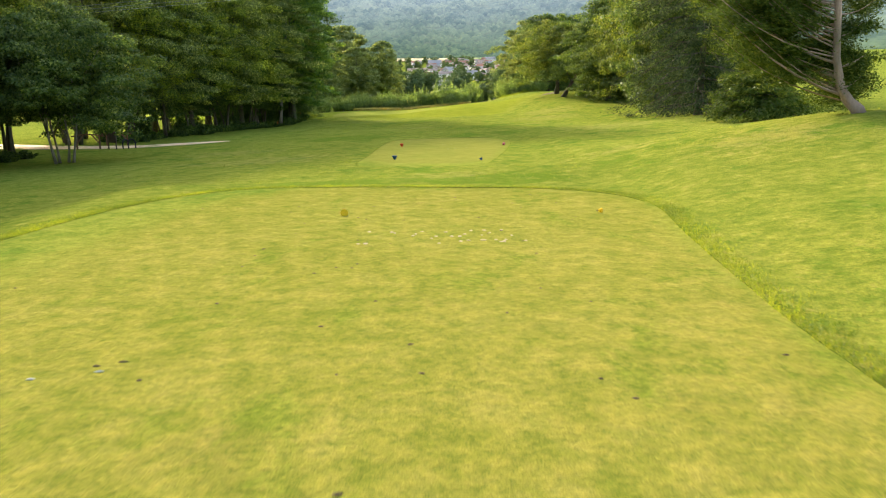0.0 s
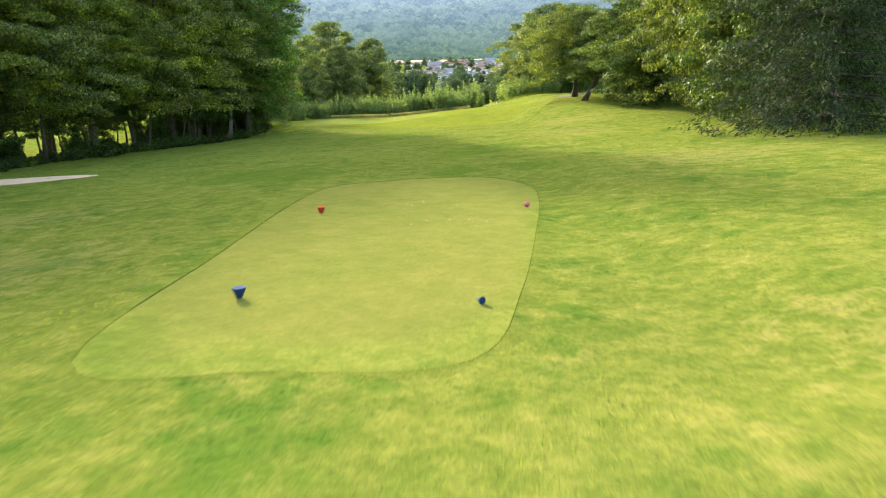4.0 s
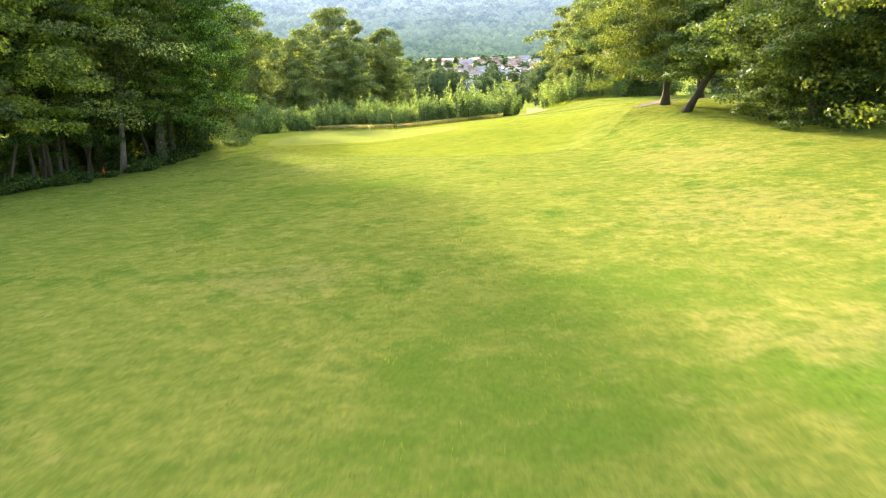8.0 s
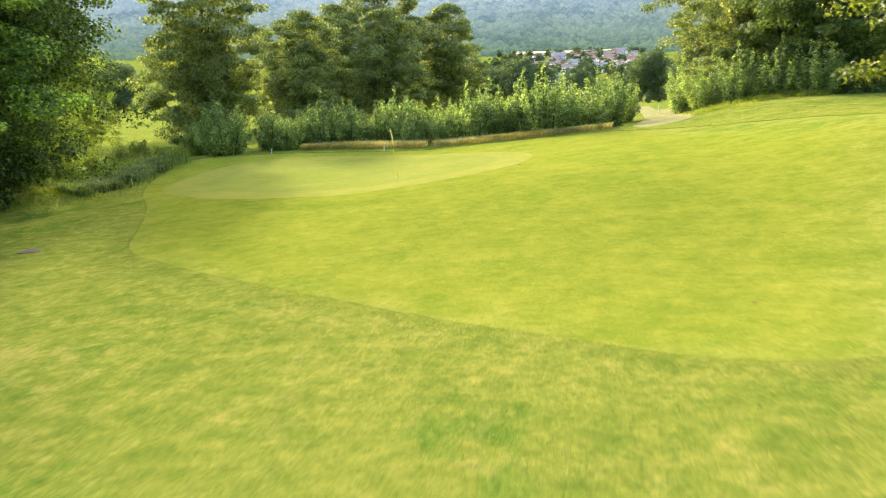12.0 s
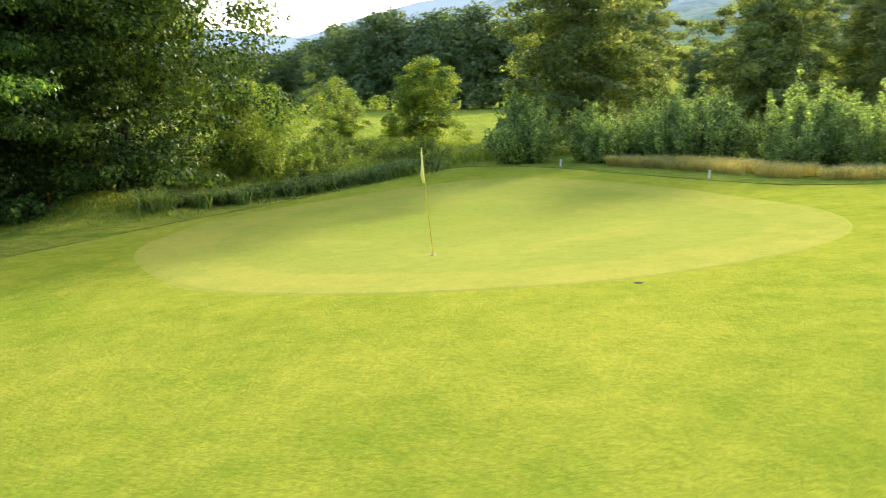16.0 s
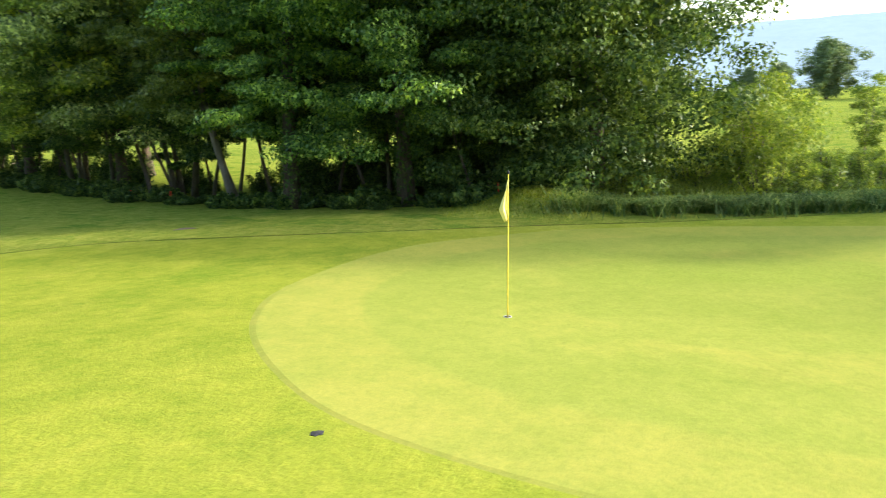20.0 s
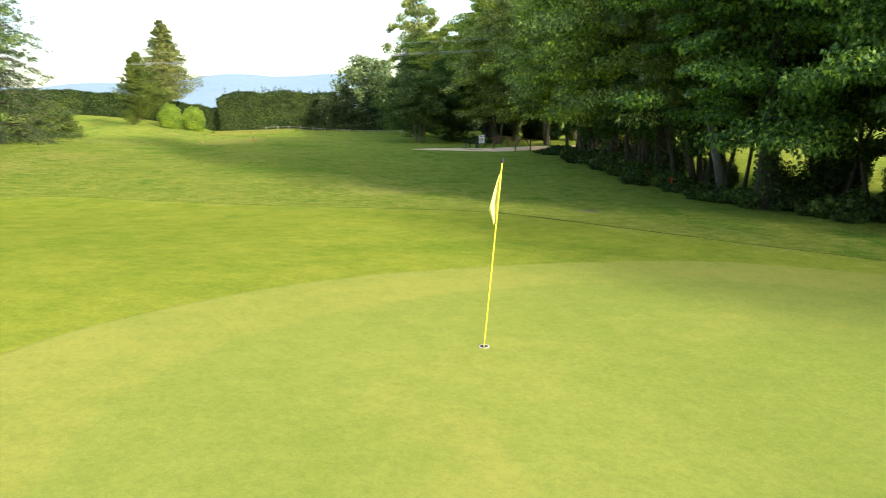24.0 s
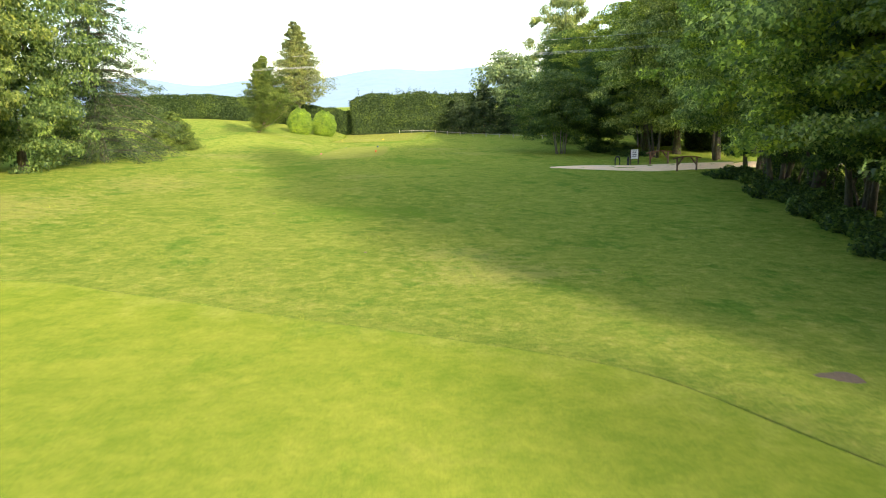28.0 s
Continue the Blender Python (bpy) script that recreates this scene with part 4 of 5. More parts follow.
for key, x, y, s, turn in [
    ("mid", -24.8, 137.5, 0.98, 0), ("mid", -22.0, 153.0, 0.85, 120), ("mid", -21.5, 185.0, 1.4, 200), ("mid", -13.5, 190.0, 1.15, 310), ("mid", -17.5, 168.0, 0.95, 160), ("mid", -26.0, 176.0, 1.1, 80), ("mid", -33.0, 152.0, 0.8, 60), ("mid", -28.5, 165.0, 0.9, 15),
    ("bushy", -31.6, 130.6, 0.92, 0), ("willow", -25.0, 116.4, 0.72, 50),
    ("sapling", -36.5, 122.0, 1.0, 0), ("sapling", -38.0, 127.5, 1.05, 90), ("sapling", -35.0, 125.0, 0.8, 200), ("bushy", -39.5, 129.0, 0.55, 90), ("bushy", -37.0, 131.5, 0.36, 200),
]:
    place(key, x, y, s, turn, group=BEHIND)

# woods far across the fields, by bearing and distance
for az, d, s, t in [(48, 170, 1.5, 0), (51, 175, 1.4, 40), (54, 165, 1.55, 90), (57, 168, 1.5, 130), (60, 170, 1.55, 200), (63, 180, 1.4, 260), (45.5, 175, 1.45, 110), (66, 230, 1.35, 10), (68, 236, 1.2, 120), (70, 240, 1.25, 300), (72.3, 250, 1.3, 70), (74.2, 255, 1.15, 210), (76.0, 262, 1.1, 150), (82.8, 250, 1.2, 30), (85.8, 235, 0.75, 50), (88, 240, 0.7, 190), (93, 240, 0.8, 220), (98, 230, 0.9, 20), (104, 220, 0.9, 80), (110, 220, 0.9, 170), (44, 210, 1.2, 20), (40, 230, 1.2, 160), (36, 240, 1.1, 220), (30, 250, 1.2, 60)]:
    a = radians(az)
    place("far", 4 - d * math.sin(a), 108 + d * math.cos(a), s, t, group="wood across the fields")
for az, d, s, t in [(5.6, 300, 1.1, 0), (4.6, 290, 0.95, 40), (3.6, 310, 0.8, 60), (1.6, 300, 0.95, 90), (0.7, 305, 0.85, 20), (-1.6, 350, 0.85, 190), (-2.6, 360, 0.6, 120), (-3.9, 340, 0.6, 270), (7.0, 310, 1.2, 30), (-5.5, 330, 1.1, 10), (9.0, 330, 1.2, 230), (-8, 300, 1.3, 50), (12, 310, 1.3, 70), (-12, 280, 1.3, 150), (-16, 260, 1.3, 250)]:
    a = radians(az)
    place("far", -d * math.sin(a), d * math.cos(a), s, t, group="trees before the village")
for key, x, y, q, t in (("full", -24.6, 21.5, 0.74, 40), ("oak_a", -27.0, 27.5, 0.8, 100)):
    place(key, x, y, q, t, group=ROW)
place("far", -27.0, -34.0, 1.0, 40, group="trees behind the hedge")
place("mid", -27.0, 11.0, 0.85, 0, 1.7, label="tall narrow poplar above the woodland edge")
place("mid", -29.5, 3.0, 0.8, 70, 1.5, label="tall narrow poplar above the woodland edge")
place("pine", 10.6, 0.0, 1.0, 0)

# ---- hedge and clipped bushes ----
def hedge(name, x0, y0, x1, y1, tall, thick, label, shoots=0, per_m2=120, leaf=None):
    """A clipped hedge: a dark core, leaves over its faces and shoots along its top."""
    r = np.random.default_rng(int(abs(x0 * 7 + y1 * 3)) + 5)
    L = math.hypot(x1 - x0, y1 - y0)
    ux, uy = (x1 - x0) / L, (y1 - y0) / L
    e = thing(name, label, "hedge")
    n = max(2, int(L / 2))
    vs, fs = [], []
    def drop(u):
        return 1 - 0.12 * sstep(1.0, 0, np.minimum(u, L - u)) + 0.025 * np.sin(u * 0.9) + 0.02 * np.sin(u * 2.3)

    for i in range(n + 1):
        px, py = x0 + ux * L * i / n, y0 + uy * L * i / n
        g, w = hz(px, py), thick / 2 - 0.45
        top = tall * float(drop(L * i / n)) - 0.3
        for s, zz in ((-1, -0.1), (1, -0.1), (1, top), (-1, top)):
            vs.append((px - uy * s * w, py + ux * s * w, g + zz))
    for i in range(n):
        for j in range(4):
            fs.append((4 * i + j, 4 * i + (j + 1) % 4, 4 * i + 4 + (j + 1) % 4, 4 * i + 4 + j))
    fs += [(3, 2, 1, 0), tuple(4 * n + j for j in range(4))]
    part("inner_growth", mesh_of("inner_growth", vs, fs, F_SPRUCE), e)
    k = int(L * tall * per_m2)
    qs = []
    for side in (-1, 1):
        u = r.random(k) * (L + 0.3) - 0.15
        v = r.random(k) * tall * drop(u)
        bulge = np.array([0.65 * noise.noise((a * 0.5, b * 1.6, side * 3.0)) + 0.5 * noise.noise((a * 1.6, b * 4.5, side * 7.0)) for a, b in zip(u, v)]) + 0.12 * r.normal(size=k)
        px, py = x0 + ux * u, y0 + uy * u
        nn = np.stack([np.full(k, -uy * side), np.full(k, ux * side), np.full(k, 0.25)], -1)
        c = np.stack([px, py, height(px, py) + v], -1) + nn * (thick / 2 + bulge)[:, None]
        qs.append(leaf_quads(c, nn + r.normal(size=(k, 3)) * 0.45, r.normal(size=(k, 3)) * 0.6 - (0, 0, 0.5), 0.34, 0.18))
    k = int(L * thick * per_m2)
    u, v = r.random(k) * L, (r.random(k) - 0.5) * thick
    px, py = x0 + ux * u - uy * v, y0 + uy * u + ux * v
    c = np.stack([px, py, height(px, py) + tall * drop(u) + 0.12 * r.normal(size=k)], -1)
    qs.append(leaf_quads(c, r.normal(size=(k, 3)) * 0.4 + (0, 0, 1), r.normal(size=(k, 3)), 0.26, 0.14))
    k = int(tall * thick * per_m2)
    for end, sg in ((0, -1), (L, 1)):
        v, w = r.random(k) * tall * 0.9, (r.random(k) - 0.5) * thick
        px, py = x0 + ux * end - uy * w, y0 + uy * end + ux * w
        nn = np.stack([np.full(k, ux * sg), np.full(k, uy * sg), np.full(k, 0.2)], -1)
        c = np.stack([px, py, height(px, py) + v], -1) + nn * (0.15 + 0.15 * r.normal(size=k))[:, None]
        qs.append(leaf_quads(c, nn + r.normal(size=(k, 3)) * 0.5, r.normal(size=(k, 3)) - (0, 0, 0.5), 0.26, 0.14))
    if shoots:
        cl = []
        for i in range(int(L * shoots)):
            t = r.random() * L
            px, py = x0 + ux * t, y0 + uy * t
            hh = 0.5 + 1.0 * r.random() ** 2
            cl.append((px, py, hz(px, py) + tall + hh * 0.4, 0.22, 0.22, hh * 0.6))
        qs.append(sprays(r, cl, 34, 0.26, 0.10, -0.6, 0.5, 0.2))
    part("clipped_face", leaf_mesh("clipped_face", np.concatenate(qs), leaf or F_HEDGE), e)
    return e


hedge("hedge", -16.5, -6.5, 3.2, -5.0, 5.9, 1.8, "tall clipped evergreen hedge with shoots along its top", 2.2)
hedge("hedge", 2.9, -6.6, 44.0, -7.0, 3.5, 1.6, "long clipped evergreen hedge behind the bushes", 0.0)
for x, y, s, t in ((-13.5, -3.6, 0.75, 0), (-17.5, -4.5, 1.0, 80), (-22.0, -5.0, 0.95, 160), (-27.0, -6.0, 1.1, 220), (-33, -5, 1.1, 20), (-36, 6, 1.2, 70), (-38, 18, 1.2, 140)):
    place("cypress", x, y, s, t, group="dark cypresses in the hedge line")


def egg(r, n=11000):
    """Leaves over a clipped egg with a slightly uneven face."""
    u = unit(r.normal(size=(n, 3)))
    k = 1 + 0.05 * r.normal(size=(n, 1)) + 0.05 * np.sin(u[:, :1] * 9 + u[:, 2:] * 7) + 0.04 * np.sin(u[:, 1:2] * 11)
    c = u * k * np.array((1.42, 1.42, 1.72)) * (1 - 0.14 * u[:, 2:]) + (0, 0, 1.72)
    return leaf_quads(c, u + r.normal(size=u.shape) * 0.5, r.normal(size=u.shape) + (0, 0, 0.6), 0.2, 0.12)


def laurel(x, y, s, seed):
    r = np.random.default_rng(seed)
    e = thing("clipped_laurel", "bright yellow-green bush clipped to a rounded egg shape", "bush", "clipped bushes beside the tee")
    cl = crown_clumps(r, 60, 1.45, 0.15, 3.5, 0.26, 1.0, -0.9, 0.03)
    tv, tf = limbs(r, (0, 0), 2.2, cl, 5, 0.09, 3)
    part("stem", mesh_of("stem", tv, tf, B_BROWN, True), e)
    part("foliage", leaf_mesh("foliage", egg(r), F_LAUREL), e)
    e.matrix_basis = Matrix.LocRotScale((x, y, hz(x, y)), None, (s * 1.05, s * 1.05, s))


laurel(9.7, 8.0, 1.06, 3)
laurel(6.7, 5.0, 1.06, 4)


# ---- shrubs, reeds and tall grass beyond the green ----
def shrub(key, name, label, seed, leaf, H, R, shoots, per, ln, wd, thin=0.3):
    """A shrub of many upright leafy shoots."""
    r = np.random.default_rng(seed)
    cl, out = [], []
    for i in range(shoots):
        a, q = r.random() * 6.283, math.sqrt(r.random())
        foot = np.array((math.cos(a), math.sin(a), 0)) * R * 0.45 * q
        hh = H * (1 - 0.5 * q * q) * (0.55 + 0.55 * r.random())
        tip = foot * (1.6 + 0.6 * r.random()) + (0, 0, hh)
        out.append(tube([foot - (0, 0, 0.1), (foot + tip) / 2 * (0.95, 0.95, 1), tip], [0.03, 0.02, 0.006], 4))
        for w in np.linspace(0.12, 1.0, 7):
            p = foot + (tip - foot) * w
            s = thin * (1.1 - 0.5 * w) * (0.8 + 0.4 * r.random())
            cl.append((*p, s, s, H / 11))
    e = thing(name, label, "shrub")
    tv, tf = join(out)
    part("woody_base", mesh_of("woody_base", tv, tf, B_BROWN, True), e)
    part("foliage", leaf_mesh("foliage", sprays(r, cl, per, ln, wd, 0.15, 0.6, 0.25), leaf), e)
    PROTO[key] = [e, False]


shrub("thicket", "thicket_shrub", "tall leafy shrub with upright pale-tipped shoots", 51, F_SHRUB, 3.9, 2.3, 34, 26, 0.2, 0.12, 0.30)
shrub("thicket_b", "thicket_shrub", "dense green shrub with upright leafy shoots", 52, F_SHRUB, 2.9, 1.9, 40, 28, 0.18, 0.11, 0.32)
shrub("dark", "dark_round_shrub", "dark green rounded evergreen shrub", 53, F_FULL, 3.4, 1.9, 40, 30, 0.2, 0.14, 0.46)
shrub("weed", "tall_weeds", "tall bright green weeds in a damp hollow", 54, F_FRESH, 1.3, 1.5, 40, 12, 0.2, 0.05, 0.14)
shrub("under", "undergrowth", "low dark undergrowth at the foot of the trees", 55, F_FULL, 0.8, 1.3, 22, 16, 0.18, 0.12, 0.26)

TH = "shrubs beyond the green"
r5 = np.random.default_rng(77)
for i in range(16):
    x = -15.5 + i * 1.34
    place("thicket", x + r5.normal() * 0.25, 132.6 + 0.18 * (x + 15) + r5.normal() * 0.9, 0.62 + 0.3 * r5.random() + 0.38 * float(sstep(-4, 4, x)), r5.random() * 360, 0.75 + 0.4 * r5.random(), group=TH)
    if i % 2 == 0:
        place("thicket_b", x + r5.normal() * 0.3, 135.0 + 0.2 * (x + 15) + r5.normal() * 0.6, 0.85 + 0.4 * r5.random(), r5.random() * 360, group=TH)
for x, y, s in ((6.8, 140, 1.15), (5.6, 143, 1.1), (8.2, 149, 1.0), (13.8, 138, 1.0), (15.2, 134.5, 0.9), (16.2, 139.5, 1.0), (17.5, 133.0, 0.9), (19.2, 131.5, 0.9), (12.9, 143, 1.0), (14, 150, 1.1)):
    place("thicket", x, y, s, r5.random() * 360, group=TH)
place("thicket_b", -19.4, 128.6, 1.15, 0, group=TH)
place("thicket_b", -22.5, 130.5, 0.8, 90, group=TH)
for x, y in ((-27.0, 94.0), (-28.0, 97.0)):
    place("dark", x, y, 0.75, 30, label="shaded understorey shrub among the trunks", group="undergrowth below the trees")
for x, y, s in ((-15.6, 130.0, 0.7), (-17.0, 131.0, 0.9)):
    place("thicket_b", x, y, s, 40, group=TH)
for i in range(46):
    t = r5.random()
    x, y = -22.5 - 10 * r5.random() ** 1.3 - 1.0 * t, 112 + 15.5 * t + r5.normal() * 0.8
    place("weed", x, y, 0.65 + 0.55 * r5.random(), r5.random() * 360, group="weeds in the damp hollow")
for i in range(110):
    t = r5.random()
    y = 61 + 48 * t
    x = -26.3 + 6.6 * sstep(64, 97, y) + r5.normal() * 0.5
    if abs(y - 109) < 2.2:
        continue
    place("under", float(x), y, 0.4 + 0.85 * r5.random() ** 1.6, r5.random() * 360, group="undergrowth below the trees")
for i in range(12):
    place("under", -27.5 + 3.4 * r5.random(), 34 + 12 * r5.random(), 0.7, r5.random() * 360, group="undergrowth below the trees")

for i in range(15):
    y = 63 + 45 * (i + r5.random()) / 15
    place("dark", float(-28.0 + 6.0 * sstep(64, 97, y) + r5.normal() * 0.8), y, 0.4 + 0.4 * r5.random(), r5.random() * 360, label="shaded understorey shrub among the trunks", group="undergrowth below the trees")
for i in range(7):
    place("dark", -37.0 + 5.5 * r5.random(), 30 + 2.6 * i, 0.8 + 0.4 * r5.random(), r5.random() * 360, label="shaded understorey shrub among the trunks", group="undergrowth below the trees")
for i in range(8):
    place("dark", -25.5 - 3.0 * r5.random(), 98.5 + 1.8 * i, 0.7 + 0.3 * r5.random(), r5.random() * 360, label="shaded understorey shrub among the trunks", group="undergrowth below the trees")


def blades(name, label, pts, tall, wide, leaf, seed, bend=0.5, cat="grass"):
    """Bent grass blades of two quads each at the points given, as one stuff."""
    r = np.random.default_rng(seed)
    n = len(pts)
    g = np.stack([pts[:, 0], pts[:, 1], height(pts[:, 0], pts[:, 1]) - 0.01], -1)
    a = r.random(n) * 6.283
    d = np.stack([np.cos(a), np.sin(a), 0 * a], -1)
    s = np.stack([-np.sin(a), np.cos(a), 0 * a], -1)
    hh = (tall * (0.55 + 0.7 * r.random(n)))[:, None]
    up = np.array((0, 0, 1.0))
    m = g + up * hh * 0.6 + d * hh * bend * 0.25
    t = g + up * hh * (1 - 0.3 * bend) + d * hh * bend * 0.8
    w = wide / 2
    q1 = np.stack([g - s * w, g + s * w, m + s * w * 0.9, m - s * w * 0.9], 1)
    q2 = np.stack([m - s * w * 0.9, m + s * w * 0.9, t + s * w * 0.12, t - s * w * 0.12], 1)
    return tagged(new(name, quads_mesh(name, np.concatenate([q1, q2]), leaf)), label, cat, kind="stuff")


# reeds along the edge of the apron
k = 10000
t = r5.random(k)
t = np.where(np.sin(t * 31) + np.sin(t * 57 + 1) > -0.5, t, t * 0.85 + 0.03)
reed = np.stack([-17.8 - 3.3 * t + r5.normal(size=k) * 0.55 - 0.3, 110.6 + 14.0 * t + r5.normal(size=k) * 0.5], -1)
blades("reed_bed", "dark green arching iris-like reeds along the grass edge", reed[np.array([noise.noise((a * 0.9, b * 0.9, 8.0)) > -0.08 for a, b in reed])], 0.74, 0.034, F_IRIS, 61, 1.5, "reeds")
# dry tall grass strip
k = 30000
x = -14.5 + 21.0 * r5.random(k)
dry = np.stack([x, 128.6 + 0.12 * (x + 14) + 2.6 * r5.random(k) * sstep(-15, -11, x)], -1)
dry = dry[np.array([noise.noise((a * 0.8, b * 0.8, 5.0)) > -0.35 for a, b in dry])]
blades("dry_tall_grass", "uncut straw-coloured tall grass behind the green", dry, 0.52, 0.014, F_DRY, 62, 0.8)
k = 7000
x = 11.5 + 8 * r5.random(k)
dry = np.stack([x, 127 + 7 * r5.random(k) + 0.1 * x], -1)
dry = dry[np.array([noise.noise((a * 0.6, b * 0.6, 2.0)) > 0.0 for a, b in dry])]
blades("dry_tall_grass", "uncut pale grass beside the path", dry, 0.4, 0.014, F_BLADE, 63, 0.6)
# longer grass in the hollow and under the trees
k = 30000
y = 110 + 24 * r5.random(k)
wet = np.stack([-21.0 - 20 * r5.random(k) - 0.05 * (y - 110), y], -1)
blades("meadow_grass", "long bright green meadow grass in the hollow", wet, 0.75, 0.02, F_FRESH, 64, 0.6)


q = r5.normal(size=(6500, 2)) * (1.2, 1.5) + (-19.3, 109.0)
blades("mound_grass", "long green grass over a small mound", q, 0.17, 0.016, F_BLADE, 65, 1.0)


# the taller grass that stands along the mown edges
def fringe(outline, a, b, per_m, tall, seed, name="mown_edge", off=0.05, spread=0.06, leaf=None):
    r = np.random.default_rng(seed)
    o = np.asarray(outline)
    seg = np.roll(o, -1, 0) - o
    ln = np.hypot(*seg.T)
    keep = [i for i in range(len(o)) if a <= i / len(o) <= b]
    pts = []
    for i in keep:
        m = max(1, int(ln[i] * per_m))
        q = r.random((m, 1))
        nrm = np.array((seg[i][1], -seg[i][0])) / max(ln[i], 1e-6)
        pts.append(o[i] + seg[i] * q + nrm * (off + spread * np.abs(r.normal(size=(m, 1)))))
    return blades(name, "longer grass standing along a mown edge", np.concatenate(pts), tall, 0.008, leaf or F_BLADE, seed, 0.5)


def outward(o):
    """Outlines run so that the rough lies to the right of their way."""
    o = np.asarray(o)
    area = (o[:, 0] * np.roll(o[:, 1], -1) - o[:, 1] * np.roll(o[:, 0], -1)).sum()
    return o if area > 0 else o[::-1]


fringe(dense(outward(TEE_1)), 0, 1, 480, 0.075, 71, off=-0.02, spread=0.22)
fringe(dense(outward(TEE_2)), 0, 1, 160, 0.035, 72, off=-0.01, spread=0.08)
fringe(dense(outward(APRON)), 0, 1, 160, 0.06, 73, off=-0.02, spread=0.2)

# tufts of the rough where the camera passes
k = 60000
tx, ty = -13 + 28 * r5.random(k), 21 + 72 * r5.random(k)
dens = np.array([noise.noise((a * 0.5, b * 0.5, 3.3)) + 0.5 * noise.noise((a * 1.7, b * 1.7, 9.1)) for a, b in zip(tx, ty)])
out2 = ~((tx > -3.3) & (tx < 4.7) & (ty > 26.5) & (ty < 46.8))
sel = (dens > 0.12) & out2
blades("rough_tufts", "coarse green tufts in the rough", np.stack([tx, ty], -1)[sel], 0.07, 0.012, F_BLADE, 74, 0.8)


# ---- the hole: flag, cup, markers ----
CUP = (-3.92, 112.8)
e = thing("flagstick", "thin yellow flagstick leaning in the hole of the green", "flagstick")
tilt = Vector((-0.27, -0.06, 2.15)).normalized()
pts = [tuple(tilt * (-0.12 + 2.3 * i / 6)) for i in range(7)]
part("pole", mesh_of("pole", *tube(pts, [0.0085] * 7, 10), C_POLE, True), e)
part("knob", mesh_of("knob", *lathe([(0.004, 2.17), (0.016, 2.175), (0.02, 2.2), (0.016, 2.225), (0.004, 2.23)], 10), C_FERRULE, True), e, "small dark knob on the top").matrix_local = Matrix.Translation(-0.0 * tilt) @ Vector((0, 0, 1)).rotation_difference(tilt).to_matrix().to_4x4()
vs, fs = [], []
for i in range(15):
    v = i / 14
    for j in range(10):
        u = j / 9
        wdt = 0.02 + 0.125 * (min(1.0, v / 0.68) if v < 0.68 else (1 - v) / 0.32 * 0.75 + 0.25)
        fold = 0.022 * math.sin(u * 9 + v * 3) * (0.3 + u)
        q = tilt * (2.14 - 0.64 * v - 0.08 * u * (1 - v))
        vs.append((q.x + 0.66 * wdt * u + 0.75 * fold, q.y - 0.75 * wdt * u + 0.66 * fold, q.z - 0.05 * u))
for i in range(14):
    for j in range(9):
        a = i * 10 + j
        fs.append((a, a + 1, a + 11, a + 10))
part("flag", mesh_of("flag", vs, fs, C_FLAG, True), e, "pale yellow cloth hanging limp").modifiers.new("thickness", "SOLIDIFY").thickness = 0.004
e.location = (CUP[0], CUP[1], hz(*CUP) + 0.021)
e = thing("hole_cup", "white-rimmed hole in the putting green", "hole")
part("lining", mesh_of("lining", *lathe([(0.054, -0.1), (0.054, 0.006), (0.064, 0.008), (0.064, -0.004)], 20), C_CUP, True), e)
# dark disc just under the rim stands for the shade inside the hole
part("hole_bottom", mesh_of("hole_bottom", *lathe([(0.05, 0.002), (0.05, 0.004)], 20), C_FERRULE, True), e)
e.location = (CUP[0], CUP[1], hz(*CUP) + 0.021)


def marker(x, y, mat, color, lay=0.0, turn=0.0, s=1.0):
    """A cup-shaped tee marker on its spike."""
    e = thing("tee_marker", f"{color} plastic tee marker, wide at the top" + (", tipped over" if lay else ""), "tee marker", "tee markers")
    part("body", mesh_of("body", *lathe([(0.02, 0.05), (0.045, 0.06), (0.065, 0.12), (0.095, 0.18), (0.105, 0.2), (0.1, 0.215), (0.07, 0.205), (0.03, 0.2)], 16), mat, True), e)
    part("spike", mesh_of("spike", *lathe([(0.008, -0.03), (0.012, 0.0), (0.02, 0.055)], 8), C_FERRULE, True), e, "dark metal spike")
    e.matrix_basis = pose(x, y, hz(x, y) + (s * (0.105 * math.sin(radians(lay)) - 0.2 * math.cos(radians(lay))) if lay else -0.05 * s), lay, 0, turn) @ Matrix.Scale(s, 4)


marker(-1.92, 14.95, C_YELLOW, "yellow", 52, 15, 0.78)
marker(3.36, 14.9, C_YELLOW, "yellow", 88, 60, 0.5)
marker(-1.66, 29.9, C_BLUE, "dark blue")
marker(1.8, 29.4, C_BLUE, "dark blue", 88, 40, 0.55)
marker(-1.73, 38.1, C_RED, "red")
marker(3.61, 38.34, C_PINK, "faded red", 88, 170, 0.75)


def stake(x, y, tall, mat, label):
    e = thing("marker_post", label, "post")
    part("post", mesh_of("post", *box(0, 0, tall / 2 - 0.05, 0.06, 0.06, tall + 0.1, 0.01), mat), e)
    part("cap", mesh_of("cap", *box(0, 0, tall + 0.012, 0.07, 0.07, 0.03, 0.006), mat), e)
    e.location = (x, y, hz(x, y))


stake(-15.7, 127.5, 0.28, C_WHITE, "short white boundary post at the grass edge")
stake(-8.1, 127.6, 0.28, C_WHITE, "short white boundary post at the grass edge")
stake(12.7, 157.0, 0.6, C_WHITE, "short white boundary post beside the path")
stake(-19.6, 91.8, 0.55, C_RED, "short red post at the woodland edge")
stake(-19.6, 107.6, 0.5, C_RED, "short red post on the grassy mound")
stake(-20.0, 89.0, 0.5, C_RED, "short red post at the woodland edge")


